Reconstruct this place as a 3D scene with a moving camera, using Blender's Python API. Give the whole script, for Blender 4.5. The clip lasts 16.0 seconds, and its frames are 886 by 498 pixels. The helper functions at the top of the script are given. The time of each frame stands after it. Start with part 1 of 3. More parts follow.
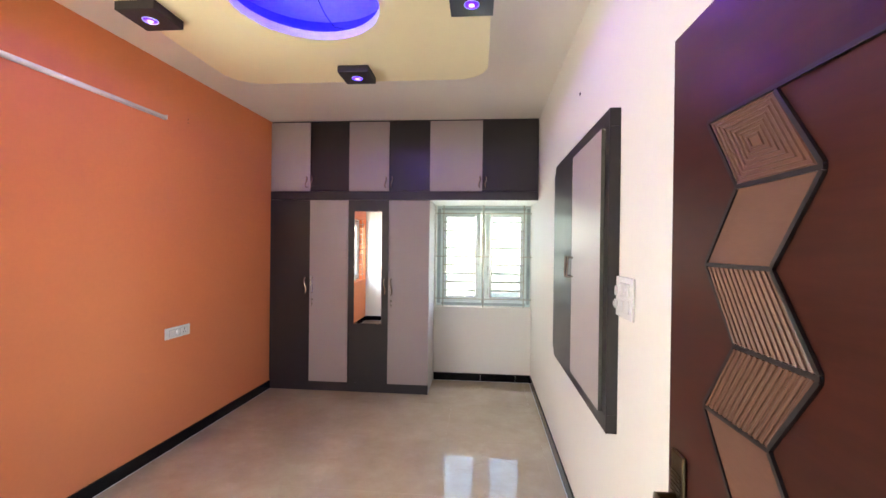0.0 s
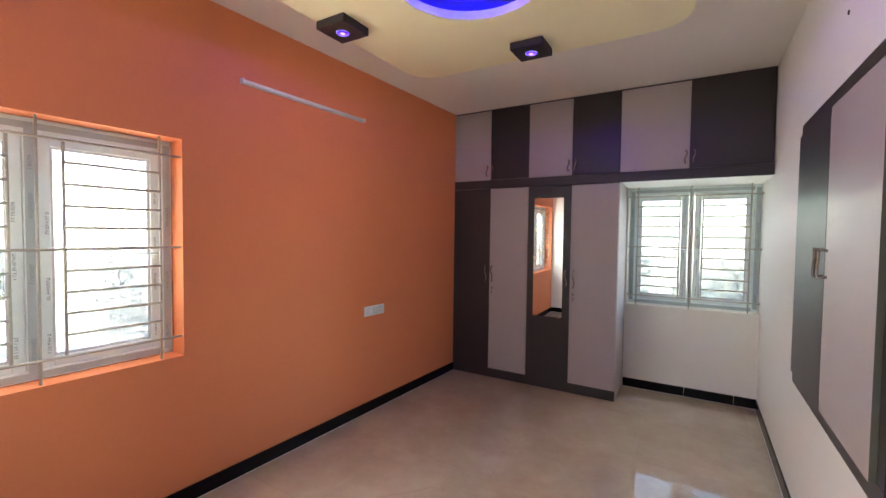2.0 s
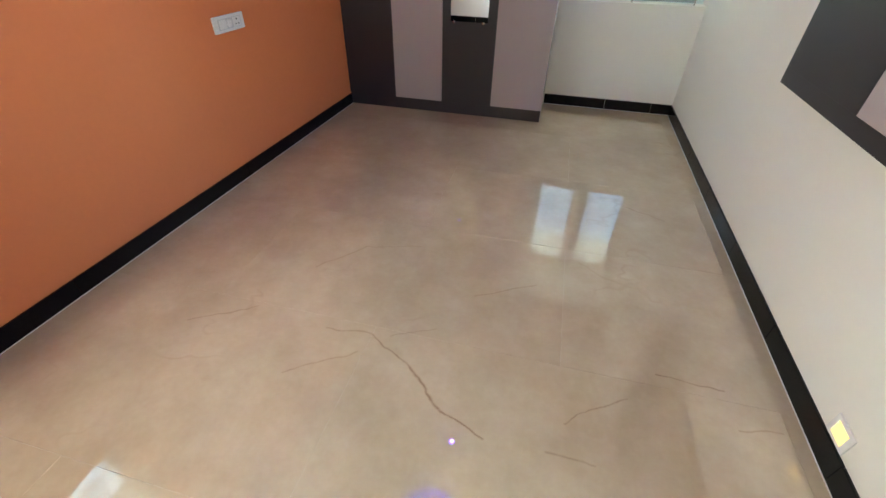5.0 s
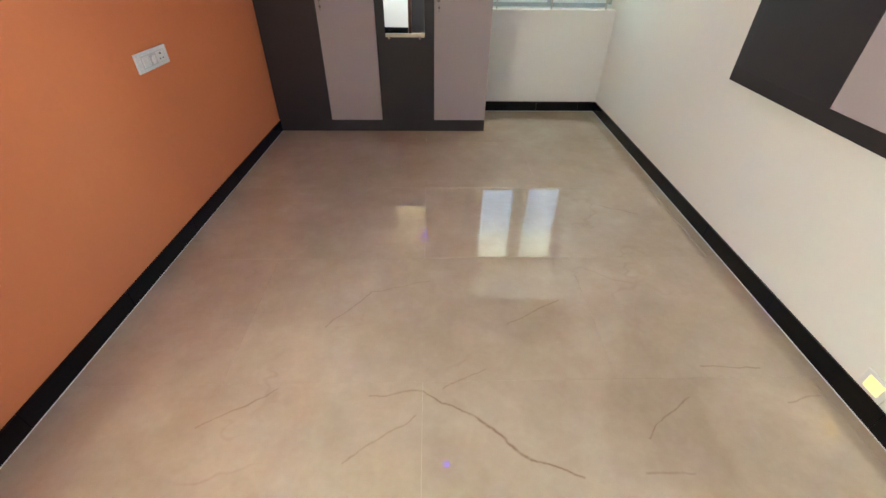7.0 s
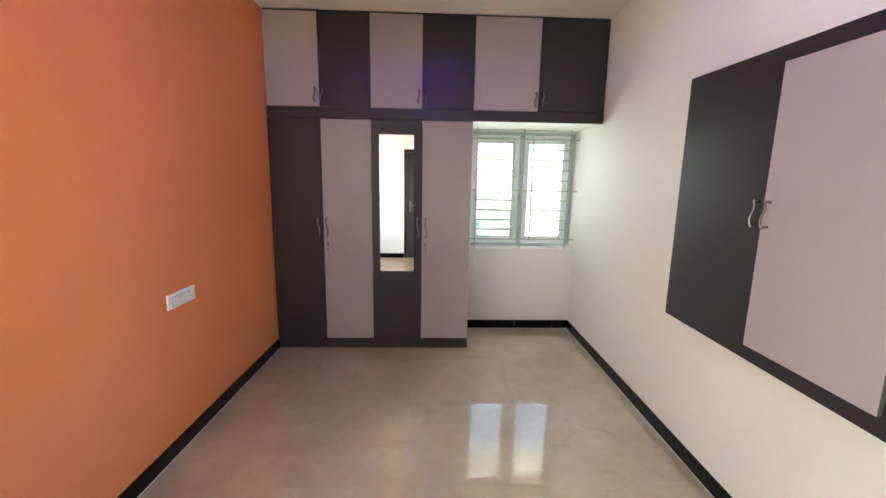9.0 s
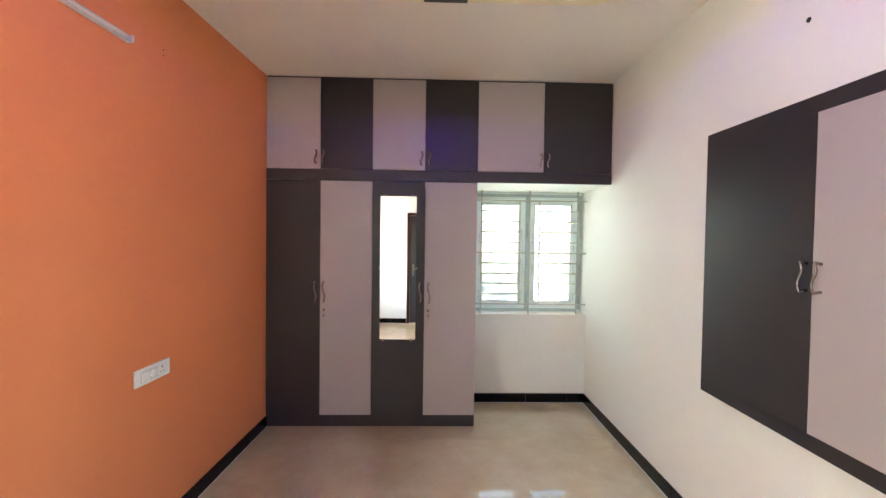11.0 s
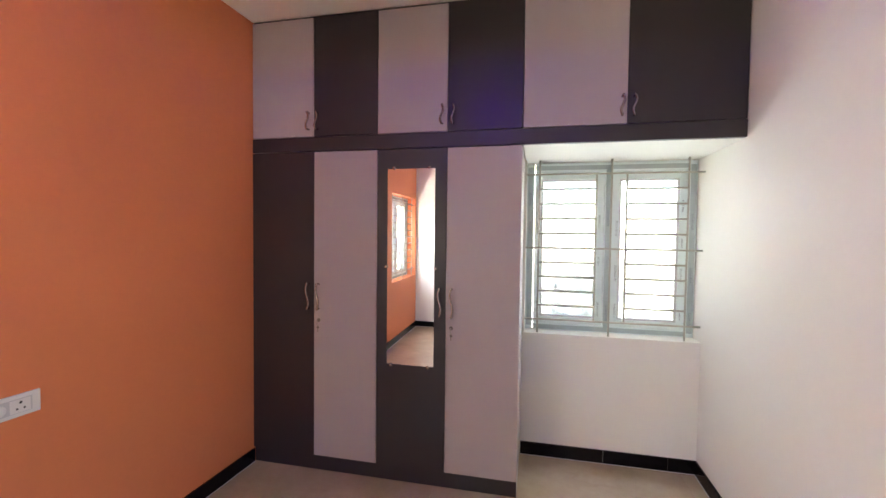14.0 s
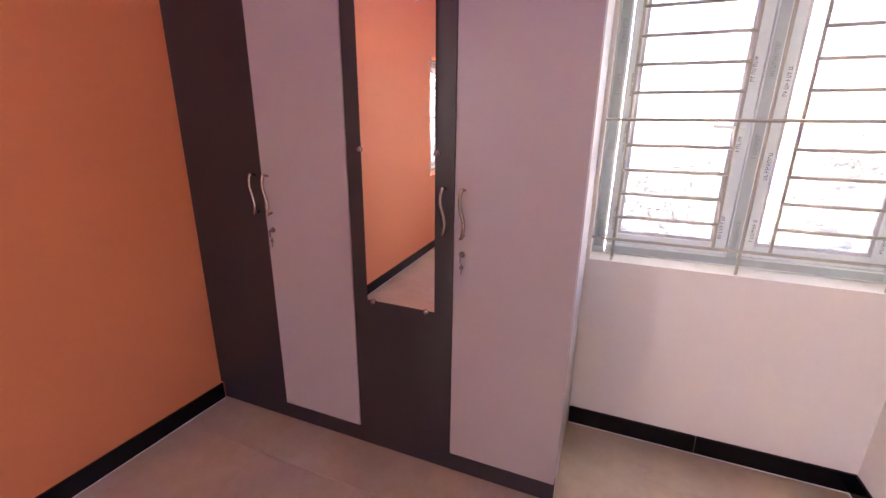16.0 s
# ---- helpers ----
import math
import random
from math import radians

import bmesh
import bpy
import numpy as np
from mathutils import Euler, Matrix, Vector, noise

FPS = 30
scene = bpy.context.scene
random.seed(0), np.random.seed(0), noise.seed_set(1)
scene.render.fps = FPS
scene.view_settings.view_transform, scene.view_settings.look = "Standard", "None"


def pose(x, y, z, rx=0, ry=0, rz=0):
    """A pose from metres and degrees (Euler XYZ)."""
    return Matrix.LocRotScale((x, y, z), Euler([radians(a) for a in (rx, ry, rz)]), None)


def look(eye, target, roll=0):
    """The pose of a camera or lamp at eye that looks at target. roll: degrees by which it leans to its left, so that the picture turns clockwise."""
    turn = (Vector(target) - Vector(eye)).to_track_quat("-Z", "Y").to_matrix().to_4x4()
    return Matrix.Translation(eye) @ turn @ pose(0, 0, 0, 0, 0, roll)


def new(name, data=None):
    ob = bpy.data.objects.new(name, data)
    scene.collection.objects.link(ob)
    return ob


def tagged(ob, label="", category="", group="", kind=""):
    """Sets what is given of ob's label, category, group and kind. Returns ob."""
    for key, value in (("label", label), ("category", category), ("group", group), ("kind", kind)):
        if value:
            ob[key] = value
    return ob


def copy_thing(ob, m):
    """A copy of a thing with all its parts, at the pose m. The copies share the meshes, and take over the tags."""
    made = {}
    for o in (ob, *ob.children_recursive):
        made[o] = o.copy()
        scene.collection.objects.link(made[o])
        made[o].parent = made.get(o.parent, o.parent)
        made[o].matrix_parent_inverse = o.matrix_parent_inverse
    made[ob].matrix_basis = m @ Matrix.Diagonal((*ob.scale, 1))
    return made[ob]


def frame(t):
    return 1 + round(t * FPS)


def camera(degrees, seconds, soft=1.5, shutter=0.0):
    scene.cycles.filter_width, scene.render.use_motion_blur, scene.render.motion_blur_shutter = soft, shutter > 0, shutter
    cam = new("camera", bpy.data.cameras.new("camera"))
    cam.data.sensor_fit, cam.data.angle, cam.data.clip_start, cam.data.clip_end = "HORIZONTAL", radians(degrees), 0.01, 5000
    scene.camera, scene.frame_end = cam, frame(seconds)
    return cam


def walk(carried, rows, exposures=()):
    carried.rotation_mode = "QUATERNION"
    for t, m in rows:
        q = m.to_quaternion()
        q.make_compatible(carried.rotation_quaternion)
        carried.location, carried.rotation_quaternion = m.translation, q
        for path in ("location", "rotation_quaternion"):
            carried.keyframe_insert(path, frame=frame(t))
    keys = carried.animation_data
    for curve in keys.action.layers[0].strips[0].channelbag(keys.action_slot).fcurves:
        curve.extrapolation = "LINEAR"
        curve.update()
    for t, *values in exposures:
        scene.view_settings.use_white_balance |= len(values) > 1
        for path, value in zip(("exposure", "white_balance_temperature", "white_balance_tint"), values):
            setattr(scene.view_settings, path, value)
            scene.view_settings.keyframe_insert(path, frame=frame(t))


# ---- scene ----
cam = camera(93.3, 16.0)
PATH = [
    (0, (2.368, -0.161, 1.634), (2.195, 1.832, 1.624), 0.7),
    (0.5, (2.416, -0.071, 1.635), (2.015, 1.888, 1.638), 0.7),
    (1, (2.442, -0.032, 1.632), (1.787, 1.858, 1.647), 0.6),
    (1.5, (2.431, 0.023, 1.627), (1.561, 1.823, 1.625), 0.6),
    (2, (2.437, 0.064, 1.631), (1.413, 1.78, 1.558), 0.7),
    (2.5, (2.386, 0.136, 1.563), (1.351, 1.811, 1.209), 0.7),
    (3, (2.344, 0.198, 1.473), (1.384, 1.784, 0.722), 0.9),
    (3.5, (2.347, 0.222, 1.434), (1.492, 1.707, 0.402), 0.6),
    (4, (2.296, 0.286, 1.433), (1.58, 1.737, 0.257), 0.6),
    (4.5, (2.103, 0.512, 1.419), (1.559, 1.997, 0.194), 0.8),
    (7, (1.338, 0.745, 1.455), (1.393, 2.333, 0.241), 0.9),
    (7.5, (1.387, 0.699, 1.492), (1.45, 2.354, 0.37), 0.8),
    (8, (1.422, 0.659, 1.558), (1.487, 2.427, 0.624), 0.8),
    (8.5, (1.421, 0.599, 1.636), (1.497, 2.486, 0.976), 0.9),
    (9, (1.417, 0.543, 1.677), (1.494, 2.51, 1.325), 1.0),
    (9.5, (1.399, 0.548, 1.677), (1.472, 2.542, 1.539), 0.9),
    (12, (1.515, 1.06, 1.642), (1.518, 3.059, 1.595), 0.6),
    (12.5, (1.63, 1.228, 1.635), (1.566, 3.226, 1.58), 0.7),
    (13, (1.785, 1.397, 1.634), (1.611, 3.389, 1.573), 0.6),
    (13.5, (1.839, 1.636, 1.619), (1.546, 3.614, 1.559), 0.6),
    (14, (1.901, 1.865, 1.61), (1.472, 3.818, 1.539), 0.7),
    (14.5, (2.028, 2.096, 1.594), (1.481, 4.017, 1.473), 0.8),
    (15, (2.027, 2.344, 1.56), (1.39, 4.225, 1.327), 0.9),
    (15.5, (1.939, 2.665, 1.536), (1.25, 4.501, 1.145), 0.8),
    (16, (1.887, 2.984, 1.498), (1.178, 4.763, 0.92), 0.7),
]
walk(cam, [(t, look(eye, target, roll)) for t, eye, target, roll in PATH],
     [(0.0, 6.3, 6750, 5), (1.0, 5.95, 6700, 5), (2.0, 5.7, 6650, 9), (2.8, 5.8, 6650, 5), (4.0, 5.83, 6450, -3), (4.5, 5.92, 6500, -5), (7.5, 6.2, 6850, -4), (9.5, 6.25, 6850, -1), (12.5, 6.45, 6850, 4), (13.2, 6.4, 6850, 8), (14.0, 6.25, 6900, 13), (15.0, 6.3, 7000, 25), (16.0, 6.4, 7300, 37)])

# ---- light ----
SUN_ELEV, SUN_TURN = radians(60), radians(245)
world = bpy.data.worlds.new("sky_world")
scene.world = world
world.use_nodes = True
wn, wl = world.node_tree.nodes, world.node_tree.links
sky = wn.new("ShaderNodeTexSky")
sky.sky_type, sky.sun_disc = "NISHITA", False
sky.sun_elevation, sky.sun_rotation = SUN_ELEV, SUN_TURN
sky.air_density, sky.dust_density = 1.2, 1.2
wn["Background"].inputs["Strength"].default_value = 0.15
wl.new(sky.outputs["Color"], wn["Background"].inputs["Color"])


def lamp(name, kind, energy, colour, m):
    data = bpy.data.lights.new(name, kind)
    data.energy, data.color = energy, colour
    ob = new(name, data)
    ob.matrix_world = m
    return ob


sun_dir = Vector((math.sin(SUN_TURN) * math.cos(SUN_ELEV), math.cos(SUN_TURN) * math.cos(SUN_ELEV), math.sin(SUN_ELEV)))
sun = lamp("sun", "SUN", 5.0, (1.0, 0.95, 0.88), look(sun_dir * 30, (0, 0, 0)))
sun.data.angle = radians(0.5)



def window_portal(name, width, height, m):
    """Leads the sky's light through an opening; it gives off nothing of its own."""
    ob = lamp(name, "AREA", 1.0, (1, 1, 1), m)
    ob.data.shape, ob.data.size, ob.data.size_y = "RECTANGLE", width, height
    ob.data.cycles.is_portal = True
    return ob


window_portal("daylight_west", 1.24, 1.27, look((-0.40, 0.77, 1.527), (1.0, 0.71, 1.527)))
window_portal("daylight_north", 1.17, 1.24, look((2.418, 5.20, 1.53), (2.418, 4.0, 1.53)))
# Serves the opening added in the unseen passage wall.
window_portal("daylight_added_opening", 0.78, 1.15, look((3.31, -1.03, 1.425), (2.0, -1.03, 1.425)))


def sky_in_opening(name, power, colour, width, height, m):
    """The bright sky, standing in the upper part of a window's opening."""
    ob = lamp(name, "AREA", power, colour, m)
    ob.data.shape, ob.data.size, ob.data.size_y = "RECTANGLE", width, height


sky_in_opening("west_sky", 1.75, (1.0, 0.965, 0.90), 1.12, 0.56, look((-0.373, 0.815, 1.87), (1.0, 0.757, 1.87)))
sky_in_opening("north_sky", 0.36, (0.80, 0.95, 1.0), 1.14, 0.52, look((2.418, 5.186, 1.87), (2.418, 4.0, 1.87)))

# ---- materials ----


def node(nt, kind, **sets):
    n = nt.nodes.new(kind)
    for k, v in sets.items():
        n.inputs[k.replace("_", " ")].default_value = v
    return n


def mix(nt, fac, a, b, how="MIX"):
    n = nt.nodes.new("ShaderNodeMix")
    n.data_type, n.blend_type = "RGBA", how
    for sock, v in ((n.inputs[0], fac), (n.inputs[6], a), (n.inputs[7], b)):
        if isinstance(v, (int, float)):
            sock.default_value = v
        elif isinstance(v, tuple):
            sock.default_value = (*v, 1) if len(v) == 3 else v
        else:
            nt.links.new(v, sock)
    return n.outputs[2]


def calc(nt, op, a, b=0.0, c=0.0, clamp=False):
    n = nt.nodes.new("ShaderNodeMath")
    n.operation, n.use_clamp = op, clamp
    for sock, v in zip(n.inputs, (a, b, c)):
        if isinstance(v, (int, float)):
            sock.default_value = v
        else:
            nt.links.new(v, sock)
    return n.outputs[0]


def blank(name):
    m = bpy.data.materials.new(name)
    m.use_nodes = True
    nt = m.node_tree
    pos = nt.nodes.new("ShaderNodeNewGeometry").outputs["Position"]
    return m, nt, nt.nodes["Principled BSDF"], pos


def noise_of(nt, vec, scale, detail=3.0, rough=0.55):
    n = node(nt, "ShaderNodeTexNoise", Scale=scale, Detail=detail, Roughness=rough)
    nt.links.new(vec, n.inputs["Vector"])
    return n.outputs["Fac"]


def stretched(nt, vec, sx, sy, sz):
    n = nt.nodes.new("ShaderNodeVectorMath")
    n.operation = "MULTIPLY"
    nt.links.new(vec, n.inputs[0])
    n.inputs[1].default_value = (sx, sy, sz)
    return n.outputs[0]


def shade(c, k):
    return tuple(min(1.0, v * k) for v in c)


def plain(name, colour, rough=0.5, metal=0.0, var=0.08, big=1.3, fine=70.0, bump=0.08, depth=0.001, coat=0.0, spec=0.5, grain=(1, 1, 1)):
    """A surface with broad blotches, a fine grain and slight relief."""
    m, nt, b, pos = blank(name)
    vec = stretched(nt, pos, *grain)
    broad, small = noise_of(nt, pos, big, 4.0), noise_of(nt, vec, fine, 3.0)
    c = mix(nt, broad, shade(colour, 1 - var), shade(colour, 1 + var))
    c = mix(nt, small, c, mix(nt, 1.0, c, (1 - var, 1 - var, 1 - var), "MULTIPLY"))
    nt.links.new(c, b.inputs["Base Color"])
    r = calc(nt, "MULTIPLY_ADD", small, 0.12, rough - 0.06, clamp=True)
    r = calc(nt, "MULTIPLY_ADD", broad, 0.1, calc(nt, "SUBTRACT", r, 0.05), clamp=True)
    nt.links.new(r, b.inputs["Roughness"])
    b.inputs["Metallic"].default_value = metal
    b.inputs["Specular IOR Level"].default_value = spec
    b.inputs["Coat Weight"].default_value = coat
    b.inputs["Coat Roughness"].default_value = 0.12
    if bump:
        bp = node(nt, "ShaderNodeBump", Strength=bump, Distance=depth)
        nt.links.new(small, bp.inputs["Height"])
        nt.links.new(bp.outputs[0], b.inputs["Normal"])
    return m


def glow(name, colour, strength):
    m, nt, b, pos = blank(name)
    b.inputs["Base Color"].default_value = (*colour, 1)
    b.inputs["Emission Color"].default_value = (*colour, 1)
    b.inputs["Emission Strength"].default_value = strength
    return m


def glass_of(name, tint, haze):
    """Window glass: dark tint dims the outside view, thin even veil paints glare haze."""
    m, nt, b, pos = blank(name)
    b.inputs["Base Color"].default_value = (*tint, 1)
    b.inputs["Roughness"].default_value = 0.0
    b.inputs["IOR"].default_value = 1.45
    b.inputs["Transmission Weight"].default_value = 1.0
    veil = node(nt, "ShaderNodeBsdfTranslucent")
    veil.inputs["Color"].default_value = (0.82, 0.84, 0.84, 1)
    both = nt.nodes.new("ShaderNodeMixShader")
    fac = calc(nt, "MULTIPLY_ADD", noise_of(nt, pos, 3.0, 4.0), haze * 0.8, haze * 0.6)
    nt.links.new(fac, both.inputs[0])
    nt.links.new(b.outputs[0], both.inputs[1])
    nt.links.new(veil.outputs[0], both.inputs[2])
    nt.links.new(both.outputs[0], nt.nodes["Material Output"].inputs["Surface"])
    return m


CREAM = plain("cream_wall_paint", (0.79, 0.762, 0.70), 0.6, spec=0.15, var=0.03, big=0.9, fine=38, bump=0.12, depth=0.0015)
ORANGE = plain("orange_wall_paint", (0.70, 0.22, 0.092), 0.55, spec=0.3, var=0.05, big=0.8, fine=38, bump=0.12, depth=0.0015)
CEIL = plain("ceiling_paint", (0.85, 0.80, 0.72), 0.7, var=0.03, big=0.7, fine=30, bump=0.1)
DROP = plain("pale_yellow_ceiling_paint", (0.84, 0.74, 0.47), 0.7, var=0.03, big=0.7, fine=30, bump=0.1)
DARK = plain("charcoal_laminate", (0.028, 0.023, 0.024), 0.34, var=0.07, big=2.0, fine=60, bump=0.03, depth=0.0012, spec=0.5, grain=(9, 9, 0.35))
LIGHT = plain("grey_beige_laminate", (0.40, 0.345, 0.335), 0.31, var=0.02, big=1.6, fine=60, bump=0.01, depth=0.001, spec=0.5, grain=(9, 9, 0.35))
BLACK = plain("black_skirting_tile", (0.006, 0.006, 0.006), 0.15, var=0.3, big=3, fine=120, bump=0.01, spec=0.2)
GROUT = plain("pale_grout", (0.62, 0.54, 0.43), 0.8, var=0.15, fine=160, bump=0.2)
UPVC = plain("white_window_plastic", (0.70, 0.79, 0.78), 0.3, var=0.03, big=5, fine=90, bump=0.03)
FILM = plain("cloudy_protective_film", (0.44, 0.51, 0.51), 0.25, var=0.12, big=9, fine=60, bump=0.25)
PRINT = plain("grey_film_print", (0.26, 0.29, 0.30), 0.5, var=0.3, big=30, fine=200, bump=0)
IRON = plain("cream_painted_iron", (0.44, 0.43, 0.36), 0.45, var=0.12, big=9, fine=120, bump=0.2)
CHROME = plain("brushed_chrome", (0.38, 0.34, 0.32), 0.24, metal=1.0, var=0.06, fine=200, bump=0.05)
STEEL = plain("dull_steel", (0.2, 0.18, 0.16), 0.35, metal=1.0, var=0.12, fine=200, bump=0.1)
BRONZE = plain("antique_bronze", (0.16, 0.11, 0.06), 0.35, metal=1.0, var=0.25, fine=150, bump=0.15)
WHITE = plain("white_switch_plastic", (0.76, 0.75, 0.74), 0.25, var=0.03, fine=90, bump=0.0)
GREYP = plain("light_grey_plastic", (0.55, 0.55, 0.56), 0.4, var=0.05, fine=90, bump=0.02)
HOLE = plain("dark_recess", (0.01, 0.01, 0.01), 0.7, var=0.2, bump=0)
BOXP = plain("dark_brown_painted_plywood", (0.022, 0.014, 0.016), 0.5, var=0.2, big=5, fine=80, bump=0.15)
# Shade put into the colour: keeps daylight low in the cove, the blue deep.
COVE_TOP_DARK = plain("darkened_cove_top", (0.24, 0.23, 0.25), 0.8, var=0.15, big=4, fine=50, bump=0.15)
COVE_SIDE_DARK = plain("darkened_cove_side", (0.06, 0.05, 0.09), 0.7, var=0.2, big=6, fine=60, bump=0.1)
EDGE = plain("olive_edge_band", (0.10, 0.095, 0.08), 0.5, var=0.1, bump=0.05)
CONCRETE = plain("pale_painted_concrete", (0.62, 0.55, 0.42), 0.85, var=0.12, big=1.2, fine=40, bump=0.3, depth=0.004)
EARTH = plain("pale_dry_ground", (0.56, 0.51, 0.41), 0.95, var=0.25, big=0.12, fine=2.5, bump=0.4, depth=0.05)
BARK = plain("grey_brown_bark", (0.13, 0.1, 0.075), 0.9, var=0.3, big=4, fine=30, bump=0.6, depth=0.02)
LEAF = plain("green_leaves", (0.12, 0.13, 0.09), 0.6, var=0.3, big=0.8, fine=6, bump=0)
RIDGE = plain("brown_veneer", (0.125, 0.056, 0.036), 0.4, var=0.2, big=4, fine=45, bump=0.15, grain=(1, 1, 8))
STRIP = plain("black_groove_strip", (0.012, 0.011, 0.014), 0.35, var=0.2, fine=90, bump=0.05)
MIRROR = plain("mirror_silver", (0.86, 0.87, 0.85), 0.0, metal=1.0, var=0.0, bump=0)
MIRROR.node_tree.nodes["Principled BSDF"].inputs["Roughness"].default_value = 0.0
for l in list(MIRROR.node_tree.links):
    if l.to_socket.name == "Roughness":
        MIRROR.node_tree.links.remove(l)
GLASS = glass_of("dimmed_hazy_window_glass", (0.056, 0.062, 0.064), 0.06)
BLUE = glow("blue_cove_light", (0.004, 0.0, 1.0), 2.4)
LAMPBLUE = glow("blue_lens_and_halo", (0.012, 0.0, 1.0), 0.2)
LAMPCORE = glow("white_blue_lamp_core", (0.30, 0.22, 1.0), 0.10)
WARM = glow("warm_led", (1.0, 0.66, 0.22), 0.022)


def door_wood():
    m, nt, b, pos = blank("red_brown_polished_wood")
    v = stretched(nt, pos, 3, 3.0, 26)
    streak = noise_of(nt, v, 1.5, 5.0, 0.6)
    broad = noise_of(nt, pos, 2.2, 3.0)
    c = mix(nt, streak, (0.018, 0.005, 0.004), (0.075, 0.020, 0.013))
    c = mix(nt, broad, c, mix(nt, 1.0, c, (0.7, 0.66, 0.66), "MULTIPLY"))
    nt.links.new(c, b.inputs["Base Color"])
    nt.links.new(calc(nt, "MULTIPLY_ADD", streak, 0.15, 0.24), b.inputs["Roughness"])
    b.inputs["Coat Weight"].default_value = 0.08
    b.inputs["Coat Roughness"].default_value = 0.2
    b.inputs["Specular IOR Level"].default_value = 0.3
    bp = node(nt, "ShaderNodeBump", Strength=0.08, Distance=0.001)
    nt.links.new(streak, bp.inputs["Height"])
    nt.links.new(bp.outputs[0], b.inputs["Normal"])
    return m


def marble():
    """Polished beige tile: clouds, pinkish patches, fine broken veins and a few strong ones."""
    m, nt, b, pos = blank("polished_beige_marble_tile")
    rnd = nt.nodes.new("ShaderNodeObjectInfo").outputs["Random"]
    add = nt.nodes.new("ShaderNodeVectorMath")
    add.operation = "ADD"
    comb = nt.nodes.new("ShaderNodeCombineXYZ")
    nt.links.new(calc(nt, "MULTIPLY", rnd, 0.3), comb.inputs[2])
    nt.links.new(pos, add.inputs[0])
    nt.links.new(comb.outputs[0], add.inputs[1])
    vec = add.outputs[0]
    cloud, patch, fine = noise_of(nt, vec, 1.7, 5.0, 0.6), noise_of(nt, vec, 4.5, 4.0), noise_of(nt, vec, 42.0, 3.0)
    cloud = calc(nt, "MULTIPLY_ADD", calc(nt, "SUBTRACT", cloud, 0.5), 1.5, 0.5, clamp=True)
    c = mix(nt, cloud, (0.315, 0.235, 0.158), (0.62, 0.515, 0.385))
    pk = calc(nt, "MULTIPLY", calc(nt, "SUBTRACT", patch, 0.48, clamp=True), 2.6, clamp=True)
    c = mix(nt, pk, c, (0.50, 0.388, 0.285))
    c = mix(nt, calc(nt, "MULTIPLY", fine, 0.22), c, (0.70, 0.60, 0.46))
    mott = calc(nt, "MULTIPLY_ADD", calc(nt, "SUBTRACT", noise_of(nt, vec, 8.0, 7.0, 0.72), 0.5), 3.2, 0.5, clamp=True)
    c = mix(nt, calc(nt, "MULTIPLY", mott, 0.28), c, (0.36, 0.268, 0.182))
    # broken thin veins
    skew = stretched(nt, vec, 1.5, 2.6, 1.0)
    ridge = calc(nt, "ABSOLUTE", calc(nt, "SUBTRACT", noise_of(nt, skew, 1.25, 3.0, 0.55), 0.5))
    line = calc(nt, "SUBTRACT", 1.0, calc(nt, "MULTIPLY", ridge, 60.0), clamp=True)
    where = calc(nt, "MULTIPLY", calc(nt, "SUBTRACT", noise_of(nt, vec, 2.3, 2.0), 0.55, clamp=True), 7.0, clamp=True)
    c = mix(nt, calc(nt, "MULTIPLY", calc(nt, "MULTIPLY", line, where), 0.25), c, (0.27, 0.17, 0.11))
    # strong veins: bent strokes between two ends
    warp = node(nt, "ShaderNodeTexNoise", Scale=7.0, Detail=4.0)
    nt.links.new(pos, warp.inputs["Vector"])
    sub = nt.nodes.new("ShaderNodeVectorMath")
    sub.operation = "MULTIPLY_ADD"
    nt.links.new(warp.outputs["Color"], sub.inputs[0])
    sub.inputs[1].default_value = (0.06, 0.06, 0)
    nt.links.new(pos, sub.inputs[2])
    bent = sub.outputs[0]
    total = None
    strokes = VEINS
    for x0, y0, x1, y1, w, k in strokes:
        a, d = Vector((x0 + 0.03, y0 + 0.03, 0)), Vector((x1 - x0, y1 - y0, 0))
        rel = nt.nodes.new("ShaderNodeVectorMath")
        rel.operation = "SUBTRACT"
        nt.links.new(bent, rel.inputs[0])
        rel.inputs[1].default_value = a
        dot = nt.nodes.new("ShaderNodeVectorMath")
        dot.operation = "DOT_PRODUCT"
        nt.links.new(rel.outputs[0], dot.inputs[0])
        dot.inputs[1].default_value = d / d.length_squared
        t = calc(nt, "MAXIMUM", calc(nt, "MINIMUM", dot.outputs["Value"], 1.0), 0.0)
        near = nt.nodes.new("ShaderNodeVectorMath")
        near.operation = "SCALE"
        near.inputs[0].default_value = d
        nt.links.new(t, near.inputs["Scale"])
        gap = nt.nodes.new("ShaderNodeVectorMath")
        gap.operation = "DISTANCE"
        flat = stretched(nt, rel.outputs[0], 1, 1, 0)
        nt.links.new(flat, gap.inputs[0])
        nt.links.new(near.outputs[0], gap.inputs[1])
        one = calc(nt, "MULTIPLY", calc(nt, "SUBTRACT", 1.0, calc(nt, "DIVIDE", gap.outputs["Value"], w), clamp=True), k)
        total = one if total is None else calc(nt, "MAXIMUM", total, one)
    rough_edge = calc(nt, "MULTIPLY_ADD", noise_of(nt, pos, 30.0, 3.0), 1.6, 0.1, clamp=True)
    c = mix(nt, calc(nt, "MULTIPLY", total, rough_edge), c, (0.23, 0.145, 0.092))
    nt.links.new(c, b.inputs["Base Color"])
    b.inputs["Roughness"].default_value = 0.0
    b.inputs["Specular IOR Level"].default_value = 1.0
    b.inputs["IOR"].default_value = 1.62
